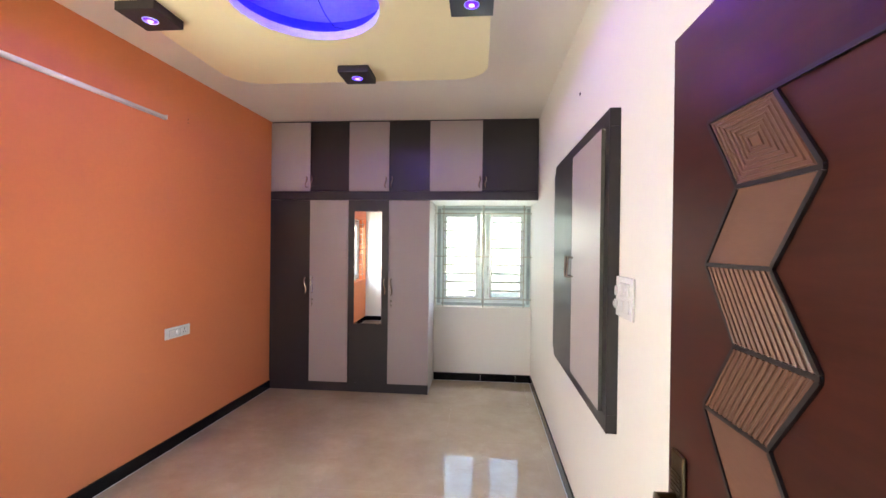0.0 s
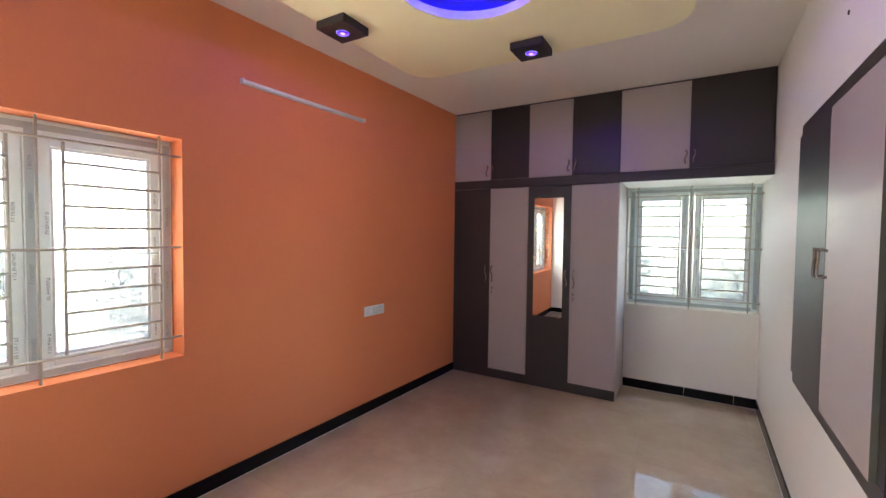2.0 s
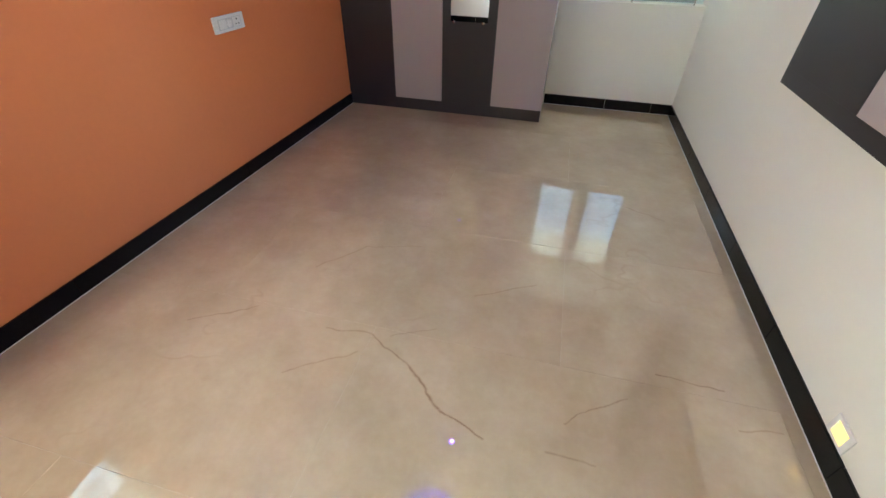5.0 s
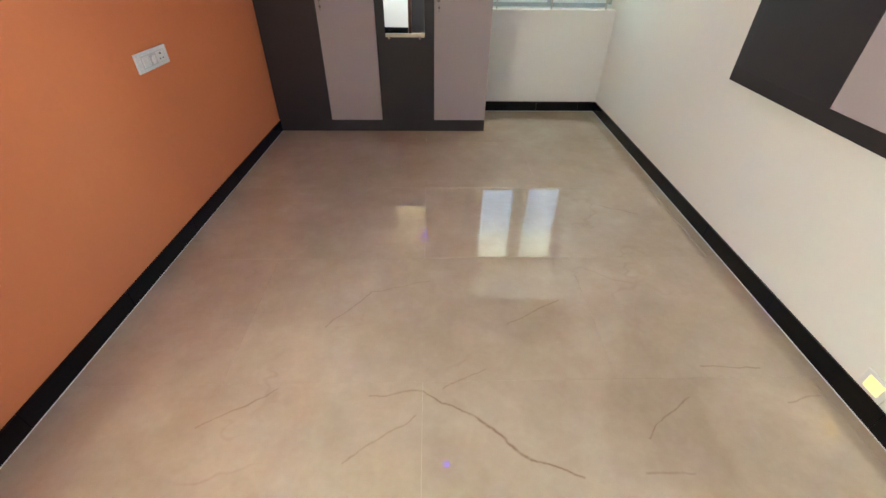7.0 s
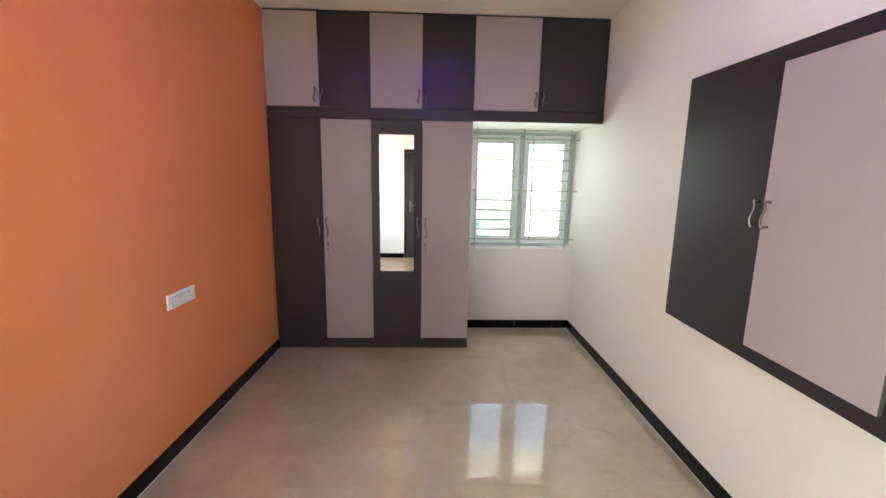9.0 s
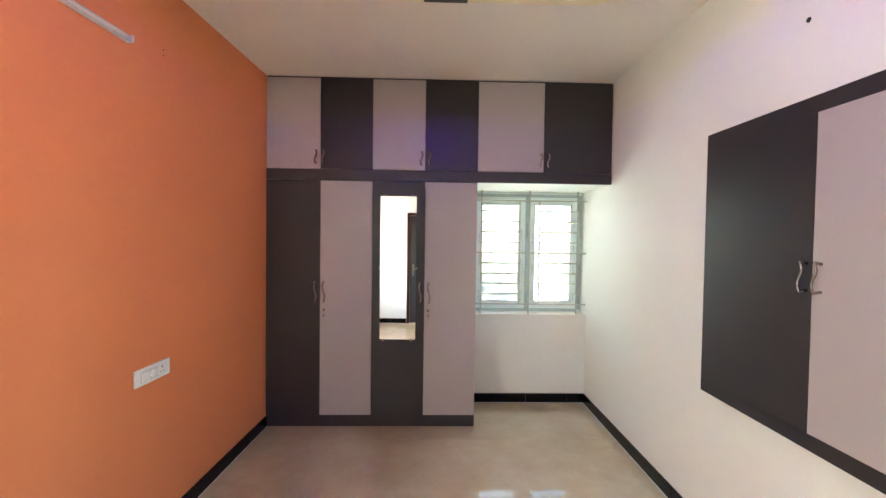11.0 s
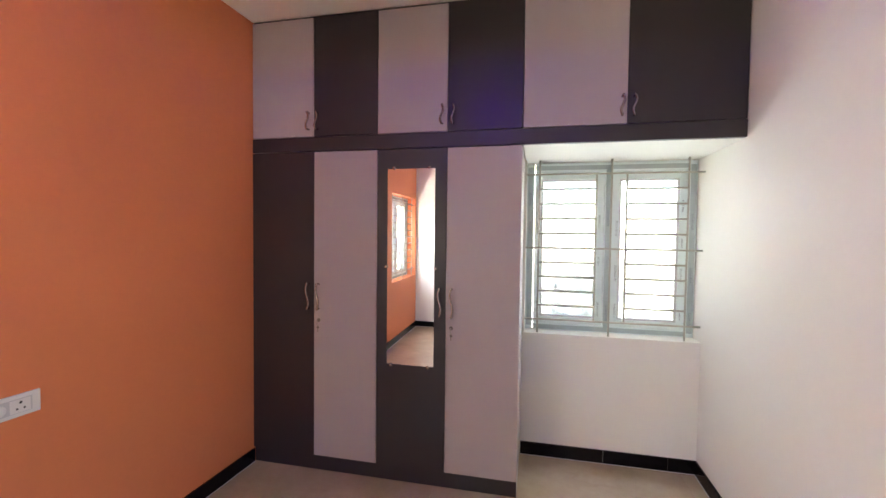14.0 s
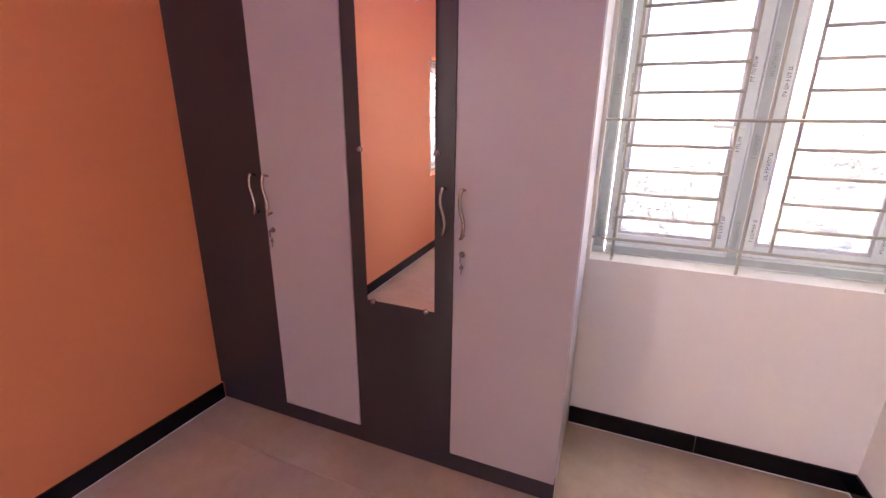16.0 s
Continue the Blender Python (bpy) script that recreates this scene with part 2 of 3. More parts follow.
    bp = node(nt, "ShaderNodeBump", Strength=0.003, Distance=0.001)
    nt.links.new(noise_of(nt, pos, 6.0, 1.0), bp.inputs["Height"])
    nt.links.new(bp.outputs[0], b.inputs["Normal"])
    return m


VEINS = ((1.30, 1.72, 1.51, 1.60, 0.006, 0.75), (1.51, 1.60, 1.69, 1.45, 0.009, 0.9), (1.69, 1.45, 1.85, 1.38, 0.007, 0.9),
         (2.48, 1.82, 2.72, 1.81, 0.005, 0.75), (2.34, 1.68, 2.12, 1.52, 0.005, 0.65), (1.97, 2.23, 1.69, 2.07, 0.005, 0.6),
         (0.73, 1.74, 0.48, 1.58, 0.005, 0.6), (1.28, 1.62, 1.03, 1.44, 0.005, 0.5), (1.30, 1.72, 1.09, 1.70, 0.006, 0.55),
         (1.56, 1.82, 1.39, 1.73, 0.005, 0.45), (1.33, 2.37, 1.04, 2.29, 0.004, 0.45), (1.04, 2.29, 0.85, 2.06, 0.005, 0.5),
         (2.46, 3.11, 2.68, 3.01, 0.005, 0.6), (2.06, 1.39, 2.23, 1.38, 0.006, 0.5), (2.73, 1.64, 2.88, 1.67, 0.005, 0.5))
WOOD = door_wood()
MARBLE = marble()

# ---- mesh tools ----


def mesh_of(name, bm, material, smooth=False):
    bmesh.ops.recalc_face_normals(bm, faces=bm.faces)
    me = bpy.data.meshes.new(name)
    bm.to_mesh(me)
    bm.free()
    me.materials.append(material)
    if smooth:
        for p in me.polygons:
            p.use_smooth = True
    return me


def part(name, bm, material, parent, label="", smooth=False):
    ob = new(name, mesh_of(name, bm, material, smooth))
    ob.parent = parent
    return tagged(ob, label)


def thing(name, label, category, m=None, group="", kind=""):
    ob = new(name)
    ob.empty_display_size = 0.1
    if m is not None:
        ob.matrix_basis = m
    return tagged(ob, label, category, group, kind)


def structure(name, bm, material, label, category, m=None):
    ob = new(name, mesh_of(name, bm, material))
    if m is not None:
        ob.matrix_basis = m
    return tagged(ob, label, category, kind="structure")


def box(bm, x0, x1, y0, y1, z0, z1, bevel=0.0):
    made = bmesh.ops.create_cube(bm, size=1)["verts"]
    for v in made:
        v.co = Vector(((x0 + x1) / 2 + v.co.x * (x1 - x0), (y0 + y1) / 2 + v.co.y * (y1 - y0), (z0 + z1) / 2 + v.co.z * (z1 - z0)))
    if bevel:
        edges = list({e for v in made for e in v.link_edges})
        bmesh.ops.bevel(bm, geom=edges, offset=bevel, segments=2, affect="EDGES", profile=0.5)
    return bm


def a_box(*size, bevel=0.0):
    return box(bmesh.new(), *size, bevel=bevel)


def prism(bm, outline, axis, lo, hi):
    """A flat outline of 2D points pushed along an axis (0 x, 1 y, 2 z) from lo to hi."""
    def at(p, d):
        return ((d, p[0], p[1]), (p[0], d, p[1]), (p[0], p[1], d))[axis]
    a, b = [bm.verts.new(at(p, lo)) for p in outline], [bm.verts.new(at(p, hi)) for p in outline]
    n = len(outline)
    bm.faces.new(a), bm.faces.new(b[::-1])
    for i in range(n):
        bm.faces.new((a[i], b[i], b[(i + 1) % n], a[(i + 1) % n]))
    return bm


def tube(bm, pts, radius, sides=8, flat=1.0):
    """A rod swept along points; flat squashes it across."""
    pts = [Vector(p) for p in pts]
    rings = []
    side = None
    for i, p in enumerate(pts):
        way = (pts[min(i + 1, len(pts) - 1)] - pts[max(i - 1, 0)]).normalized()
        if side is None:
            side = way.orthogonal().normalized()
        side = (side - way * side.dot(way)).normalized()
        up = way.cross(side)
        rings.append([bm.verts.new(p + radius * (math.cos(2 * math.pi * k / sides) * side + flat * math.sin(2 * math.pi * k / sides) * up)) for k in range(sides)])
    for a, b in zip(rings, rings[1:]):
        for k in range(sides):
            bm.faces.new((a[k], a[(k + 1) % sides], b[(k + 1) % sides], b[k]))
    bm.faces.new(rings[0][::-1]), bm.faces.new(rings[-1])
    return bm


def disc_stack(bm, m, profile, sides=24):
    """A turned shape: (radius, height) steps round the z axis of m."""
    rings = [[bm.verts.new(m @ Vector((r * math.cos(2 * math.pi * k / sides), r * math.sin(2 * math.pi * k / sides), h))) for k in range(sides)] for r, h in profile]
    for a, b in zip(rings, rings[1:]):
        for k in range(sides):
            bm.faces.new((a[k], a[(k + 1) % sides], b[(k + 1) % sides], b[k]))
    bm.faces.new(rings[0][::-1]), bm.faces.new(rings[-1])
    return bm


def pierced(length, height, thick, holes, low=0.0):
    """A wall in the plane u (x), z, front face at y = 0 and back at y = thick, with rectangular holes (u0, u1, z0, z1)."""
    us = sorted({0.0, length, *[h[0] for h in holes], *[h[1] for h in holes]})
    zs = sorted({low, height, *[h[2] for h in holes], *[h[3] for h in holes]})
    solid = {}
    for i in range(len(us) - 1):
        for j in range(len(zs) - 1):
            u, z = (us[i] + us[i + 1]) / 2, (zs[j] + zs[j + 1]) / 2
            solid[i, j] = not any(h[0] < u < h[1] and h[2] < z < h[3] for h in holes)
    bm = bmesh.new()
    keep = {}

    def vert(i, j, d):
        key = (i, j, d)
        if key not in keep:
            keep[key] = bm.verts.new((us[i], thick * d, zs[j]))
        return keep[key]
    for (i, j), full in solid.items():
        if not full:
            continue
        for d in (0, 1):
            bm.faces.new([vert(*k, d) for k in ((i, j), (i + 1, j), (i + 1, j + 1), (i, j + 1))])
        for (ni, nj), (p, q) in (((i - 1, j), ((i, j), (i, j + 1))), ((i + 1, j), ((i + 1, j), (i + 1, j + 1))), ((i, j - 1), ((i, j), (i + 1, j))), ((i, j + 1), ((i, j + 1), (i + 1, j + 1)))):
            if not solid.get((ni, nj), False):
                bm.faces.new((vert(*p, 0), vert(*q, 0), vert(*q, 1), vert(*p, 1)))
    return bm


def frame_from(origin, along, out):
    """A pose whose x runs along a wall and whose y points out of the room."""
    a, o = Vector(along).normalized(), Vector(out).normalized()
    m = Matrix.Identity(4)
    m.col[0][:3], m.col[1][:3], m.col[2][:3], m.col[3][:3] = a, o, (0, 0, 1), origin
    return m


# ---- the room: orange west wall, window wall north, cream east wall, doors south ----
CEIL_Z, YB, YN, YW = 3.03, 0.09, 4.96, 4.415


def west(y):
    return -0.042 * (4.415 - y)


def east(y):
    return 3.0 - 0.010 * (4.96 - y)


WEST = frame_from((west(-0.16), -0.16, 0), (0.042, 1, 0), (-1, 0.042, 0))
EAST = frame_from((east(-0.16), -0.16, 0), (0.010, 1, 0), (1, -0.010, 0))
SOUTH = frame_from((-0.6, YB, 0), (1, 0, 0), (0, -1, 0))
NORTH = frame_from((-0.3, YN, 0), (1, 0, 0), (0, 1, 0))
W1_LO, W1_HI = 0.150, 1.387
# lengths along the slanted wall are a hair longer than in y
WIN1 = (W1_LO + 0.16, W1_HI + 0.161, 0.893, 2.160)
WIN2 = (2.135, 3.300, 0.900, 2.148)
structure("wall_west", pierced(5.6, CEIL_Z + 0.15, 0.23, [WIN1], -0.1), ORANGE, "orange painted plaster wall with a window opening", "wall", WEST)
structure("wall_north", pierced(3.7, CEIL_Z + 0.15, 0.23, [WIN2], -0.1), CREAM, "cream painted plaster wall with a window opening", "wall", NORTH)
structure("wall_east", pierced(5.6, CEIL_Z + 0.15, 0.2, [], -0.1), CREAM, "cream painted plaster wall", "wall", EAST)
ENTRY = (2.52, 3.42, 0.0, 2.13)
BATH = (1.46, 2.26, 0.0, 2.10)
structure("wall_south", pierced(3.75, CEIL_Z + 0.15, 0.22, [ENTRY, BATH], -0.1), CREAM, "cream painted plaster wall with two doorways", "wall", SOUTH)
structure("ceiling", a_box(-0.6, 3.4, -2.0, 5.4, CEIL_Z, CEIL_Z + 0.16), CEIL, "off-white painted ceiling", "ceiling")
floor = structure("floor", a_box(-0.6, 3.4, -2.0, 5.4, -0.12, -0.0016), GROUT, "polished beige marble tile floor with fine joints", "floor")
# passage behind the doorway
structure("wall_passage_west", pierced(1.866, CEIL_Z, 0.1, [], -0.1), CREAM, "cream painted passage wall", "wall", frame_from((1.3, -2.0, 0), (0, 1, 0), (-1, 0, 0)))
structure("wall_passage_south", pierced(2.2, CEIL_Z, 0.1, [], -0.1), CREAM, "cream painted passage wall", "wall", frame_from((1.2, -2.0, 0), (1, 0, 0), (0, -1, 0)))
# Unseen opening added here to send daylight onto the orange wall and wardrobes.
structure("wall_passage_east", pierced(1.84, CEIL_Z, 0.14, [(0.58, 1.36, 0.85, 2.0)], -0.1), CREAM, "cream painted passage wall with an unseen opening added for daylight", "wall", frame_from((3.16, -2.0, 0), (0, 1, 0), (1, 0, 0)))
structure("wall_bathroom", a_box(0.6, 1.2, -0.4, -0.3, -0.1, CEIL_Z), CREAM, "plain wall behind the closed door", "wall")

# ---- dropped ceiling with the round cove ----
CX, CY, HOLE_R = 1.45, 1.935, 0.385


def rounded_rect(x0, x1, y0, y1, r, n=10):
    pts = []
    for cx, cy, a0 in ((x1 - r, y1 - r, 0), (x0 + r, y1 - r, 90), (x0 + r, y0 + r, 180), (x1 - r, y0 + r, 270)):
        pts += [(cx + r * math.cos(radians(a0 + 90 * k / n)), cy + r * math.sin(radians(a0 + 90 * k / n))) for k in range(n + 1)]
    return pts


def ring_slab(outline, cx, cy, r, z0, z1, n=96):
    """A slab with a round hole; the outline is sampled by angle."""
    bm = bmesh.new()
    pts = [Vector((x - cx, y - cy)) for x, y in outline]

    def edge(a):
        d = Vector((math.cos(a), math.sin(a)))
        best = None
        for p, q in zip(pts, pts[1:] + pts[:1]):
            e = q - p
            det = d.x * -e.y + d.y * e.x
            if abs(det) < 1e-9:
                continue
            s = (p.x * -e.y + p.y * e.x) / det
            u = (d.x * p.y - d.y * p.x) / det
            if s > 0 and -1e-6 <= u <= 1 + 1e-6:
                best = s if best is None else min(best, s)
        return d * best
    rows = []
    for k in range(n):
        a = 2 * math.pi * k / n
        o, i = edge(a), Vector((math.cos(a), math.sin(a))) * r
        rows.append([bm.verts.new((cx + p.x, cy + p.y, z)) for p, z in ((o, z0), (i, z0), (i, z1), (o, z1))])
    for a, b in zip(rows, rows[1:] + rows[:1]):
        for k in range(4):
            bm.faces.new((a[k], a[(k + 1) % 4], b[(k + 1) % 4], b[k]))
    return bm


DROP_Z = 2.885
outline = rounded_rect(0.47, 2.413, 0.93, 2.965, 0.22)
drop = structure("ceiling_drop", ring_slab(outline, CX, CY, HOLE_R, DROP_Z, DROP_Z + 0.05), DROP, "pale yellow dropped ceiling panel with rounded corners", "ceiling")
ring = structure("ceiling_drop_side", ring_slab(rounded_rect(0.474, 2.409, 0.934, 2.961, 0.216), CX, CY, HOLE_R + 0.075, DROP_Z + 0.05, CEIL_Z), DROP, "pale yellow side of the dropped ceiling", "ceiling")
# Liner and top disc are added, dark so that the blue glow reads deep.
structure("cove_liner", ring_slab([(CX + 0.4585 * math.cos(2 * math.pi * k / 96), CY + 0.4585 * math.sin(2 * math.pi * k / 96)) for k in range(96)], CX, CY, 0.452, DROP_Z + 0.051, CEIL_Z - 0.001), COVE_SIDE_DARK, "added liner, darkened to deepen the blue in the round ceiling recess", "ceiling")
structure("cove_ceiling", disc_stack(bmesh.new(), pose(CX, CY, CEIL_Z - 0.0045), [(0.451, 0.0), (0.451, 0.004)], 64), COVE_TOP_DARK, "added disc, darkened to deepen the blue at the top of the round recess", "ceiling")
cove = thing("cove_light", "blue LED strip in the round ceiling recess", "light", pose(CX, CY, DROP_Z + 0.053))
part("led_strip", tube(bmesh.new(), [(0.428 * math.cos(2 * math.pi * k / 64), 0.428 * math.sin(2 * math.pi * k / 64), 0.006) for k in range(65)], 0.006, 6), BLUE, cove)
hook = thing("fan_hook", "bare fan hook with a loose cable", "hook", pose(CX, CY, CEIL_Z))
part("hook_rod", tube(bmesh.new(), [(0.018 * math.cos(a), 0, -0.05 + 0.03 * math.sin(a)) for a in [math.pi * (0.5 + k / 8) for k in range(13)]] , 0.005, 8), STEEL, hook, smooth=True)
part("rod_end", tube(bmesh.new(), [(0, 0, 0), (0, 0, -0.021)], 0.006, 8), STEEL, hook)
part("cable", tube(bmesh.new(), [(0.02 + 0.02 * t, 0.04 + 0.30 * t, -0.012 - 0.05 * math.sin(math.pi * t) - 0.08 * t ** 2) for t in [k / 14 for k in range(15)]] + [(0.06, 0.36, -0.088), (0.09, 0.375, -0.089)], 0.003, 6), HOLE, hook, "thin black cable")


def downlight():
    ob = thing("downlight", "dark square ceiling box with a blue-lit round spotlight", "light", group="ceiling spotlights")
    s = 0.109
    part("housing", a_box(-s, s, -s, s, -0.048, 0, bevel=0.003), BOXP, ob)
    m = Matrix.Translation((0, 0, -0.048)) @ pose(0, 0, 0, 180)
    part("bezel", disc_stack(bmesh.new(), m, [(0.040, -0.001), (0.040, 0.003), (0.037, 0.005), (0.034, 0.003), (0.034, -0.001)]), WHITE, ob, smooth=False)
    # The lit lens is widened to paint the blue bloom round the LED.
    part("lens", disc_stack(bmesh.new(), m, [(0.0335, 0.0), (0.028, 0.004), (0.016, 0.0055)]), LAMPBLUE, ob, smooth=True)
    part("led", disc_stack(bmesh.new(), m, [(0.0155, 0.0056), (0.012, 0.0075), (0.006, 0.0085)]), LAMPCORE, ob, smooth=True)
    return ob


dl = downlight()
spots = ((CX - 0.865, CY + 0.02), (CX + 0.03, CY + 0.845), (CX + 0.865, CY - 0.015), (CX + 0.02, CY - 0.85))
dl.matrix_basis = pose(spots[0][0], spots[0][1], DROP_Z - 0.0005)
for x, y in spots[1:]:
    copy_thing(dl, pose(x, y, DROP_Z - 0.0005))
for x, y in spots:
    sp = lamp("downlight_beam", "SPOT", 0.12, (0.30, 0.06, 1.0), pose(x, y, DROP_Z - 0.058))
    sp.data.spot_size, sp.data.spot_blend, sp.data.shadow_soft_size = radians(178), 0.08, 0.006

# ---- windows and their grilles ----


def sash(parent, u0, u1, z0, z1, v, lever):
    """A casement: frame of four mitred profiles with a glazing step, the pane and a lever."""
    w = 0.050
    body = bmesh.new()
    for a, b, c, d in ((u0, u0 + w, z0, z1), (u1 - w, u1, z0, z1), (u0 + w, u1 - w, z0, z0 + w), (u0 + w, u1 - w, z1 - w, z1)):
        box(body, a, b, v, v + 0.05, c, d, bevel=0.004)
    s = part("sash", body, UPVC, parent)
    bead = bmesh.new()
    g = 0.012
    a, b, c, d = u0 + w, u1 - w, z0 + w, z1 - w
    for p in ((a, a + g, c, d), (b - g, b, c, d), (a + g, b - g, c, c + g), (a + g, b - g, d - g, d)):
        box(bead, p[0], p[1], v + 0.012, v + 0.034, p[2], p[3])
    part("glazing_bead", bead, GREYP, s)
    pane = part("pane", a_box(a + 0.002, b - 0.002, v + 0.021, v + 0.026, c + 0.002, d - 0.002), GLASS, s)
    pane.visible_shadow = False
    if lever:
        u = u1 - 0.03
        h = bmesh.new()
        zm = (z0 + z1) / 2 - 0.02
        box(h, u - 0.012, u + 0.012, v - 0.006, v, zm - 0.03, zm + 0.03, bevel=0.003)
        tube(h, [(u, v - 0.004, zm), (u, v - 0.03, zm), (u - 0.03, v - 0.034, zm), (u - 0.11, v - 0.034, zm + 0.006)], 0.007, 8)
        part("lever", h, UPVC, s)
    return s


def print_marks(parent, u0, u1, z0, z1, v, seed, upright=True):
    """Rows of small grey bars: the printing on the film that still covers the profiles."""
    rnd = random.Random(seed)
    bm = bmesh.new()
    p, end = (z0, z1) if upright else (u0, u1)
    def bar(a, b, c, d):
        """From a to b along the print, from c to d across it."""
        e = u0 if upright else z0
        k = (u1 - u0) if upright else (z1 - z0)
        c, d = e + k * c, e + k * d
        if upright:
            box(bm, c, d, v - 0.0012, v - 0.0002, a, b)
        else:
            box(bm, a, b, v - 0.0012, v - 0.0002, c, d)
    while p < end - 0.16:
        for k in range(rnd.randint(5, 9)):
            l = rnd.uniform(0.008, 0.012)
            bar(p, p + 0.0026, 0, 1)
            if rnd.random() < 0.8:
                bar(p + l - 0.0026, p + l, 0, rnd.choice((0.6, 1)))
            c = rnd.choice((0, 0.4, 0.8))
            bar(p + 0.0027, p + l - 0.0027, c, c + 0.2)
            p += l + 0.004
        p += rnd.uniform(0.10, 0.28)
    return part("film_print", bm, PRINT, parent)


def window(name, w, h, m, label, lever):
    win = tagged(new(name), label, "window", kind="structure")
    win.matrix_basis = m
    f, low, top, v = 0.059, 0.050, 0.074, 0.135
    zt = h - top
    for nm, a, b, c, d in (("window_frame", 0, f, 0, h), ("window_frame", w - f, w, 0, h), ("window_frame", f, w - f, 0, low), ("window_frame", f, w - f, zt, h), ("mullion", w / 2 - 0.026, w / 2 + 0.026, low, zt)):
        part(nm, a_box(a + 0.001, b - 0.001, v, v + 0.06, c + 0.001, d - 0.001, bevel=0.004), UPVC, win)
    sash(win, f, w / 2 - 0.026, low, zt, v + 0.008, lever == 1)
    sash(win, w / 2 + 0.026, w - f, low, zt, v + 0.008, lever == 2)
    for k, (a, b) in enumerate(((0.020, 0.036), (w / 2 - 0.008, w / 2 + 0.008), (w - 0.036, w - 0.020))):
        bm = a_box(a - 0.011, b + 0.011, v - 0.0008, v - 0.0001, 0.03, h - 0.03)
        part("protective_film", bm, FILM, win)
        print_marks(win, a, b, 0.08, h - 0.08, v - 0.0006, 5 + k)
    for k, z in enumerate((0.016, h - 0.046)):
        part("protective_film", a_box(0.06, w - 0.06, v - 0.0008, v - 0.0001, z - 0.008, z + 0.024), FILM, win)
    for k, (a, b) in enumerate(((f + 0.022, f + 0.034), (w / 2 - 0.026 - 0.04, w / 2 - 0.026 - 0.026), (w / 2 + 0.026 + 0.026, w / 2 + 0.026 + 0.04), (w - f - 0.036, w - f - 0.024))):
        print_marks(win, a, b, 0.12, h - 0.12, v + 0.0075, 11 + k)
    return win


def grille(w, h, m, label, margin, panel, rails, v):
    """A welded rod grille: long uprights and rails, and two ladders of short bars."""
    g = thing("window_grille", label, "grille", m, group="window grilles")
    c = w / 2
    low, mid, top = rails
    ups = [margin, c, w - margin]
    for u in ups:
        part("upright_rod", tube(bmesh.new(), [(u, v, 0.0), (u, v, h)], 0.0068, 8), IRON, g, smooth=True)
    for u in (margin + panel, w - margin - panel):
        part("upright_rod", tube(bmesh.new(), [(u, v, low), (u, v, top)], 0.0068, 8), IRON, g, smooth=True)
    for z in rails:
        bm = tube(bmesh.new(), [(0.0, v - 0.009, z), (w, v - 0.009, z)], 0.0065, 8)
        part("rail_rod", bm, IRON, g, smooth=True)
    for a, b in ((margin, margin + panel), (w - margin - panel, w - margin)):
        for lo, hi in ((low, mid), (mid, top)):
            for k in range(1, 5):
                z = lo + (hi - lo) * k / 5
                part("cross_rod", tube(bmesh.new(), [(a, v - 0.006, z), (b, v - 0.006, z)], 0.007, 6), IRON, g, smooth=True)
    return g


w1, h1 = WIN1[1] - WIN1[0], WIN1[3] - WIN1[2]
w2, h2 = WIN2[1] - WIN2[0], WIN2[3] - WIN2[2]
M1 = WEST @ pose(WIN1[0], 0, WIN1[2])
M2 = NORTH @ pose(WIN2[0], 0, WIN2[2])
window("window_1", w1, h1, M1, "white two-sash plastic casement window with printed film", 2)
window("window_2", w2, h2, M2, "white two-sash plastic casement window with printed film", 1)
grille(w1, h1, M1, "cream painted iron grille in the orange wall's window", 0.105, 0.417, (0.115, 0.640, 1.165), 0.034)
grille(w2, h2, M2, "cream painted iron grille in the cream wall's window", 0.093, 0.389, (0.102, 0.620, 1.147), 0.024)
# plaster sills and the loft slab over the window niche
structure("loft_slab", a_box(1.824, east(4.7) - 0.001, YW + 0.022, YN - 0.001, 2.148, 2.235), CREAM, "cream plastered underside of the loft over the window", "slab")

# ---- outdoors ----
structure("sunshade_1", a_box(0.0, w1 + 0.5, 0.231, 0.86, h1 + 0.06, h1 + 0.16, bevel=0.01), CONCRETE, "cream painted concrete sunshade over a window", "sunshade", WEST @ pose(WIN1[0] - 0.25, 0, WIN1[2]))
structure("sunshade_2", a_box(0.0, w2 + 0.5, 0.231, 1.0, h2 + 0.06, h2 + 0.16, bevel=0.01), CONCRETE, "cream painted concrete sunshade over a window", "sunshade", NORTH @ pose(WIN2[0] - 0.25, 0, WIN2[2]))
structure("ground", box(bmesh.new(), -900, 900, -900, 900, -3.4, -3.2), EARTH, "pale dry open ground", "ground")


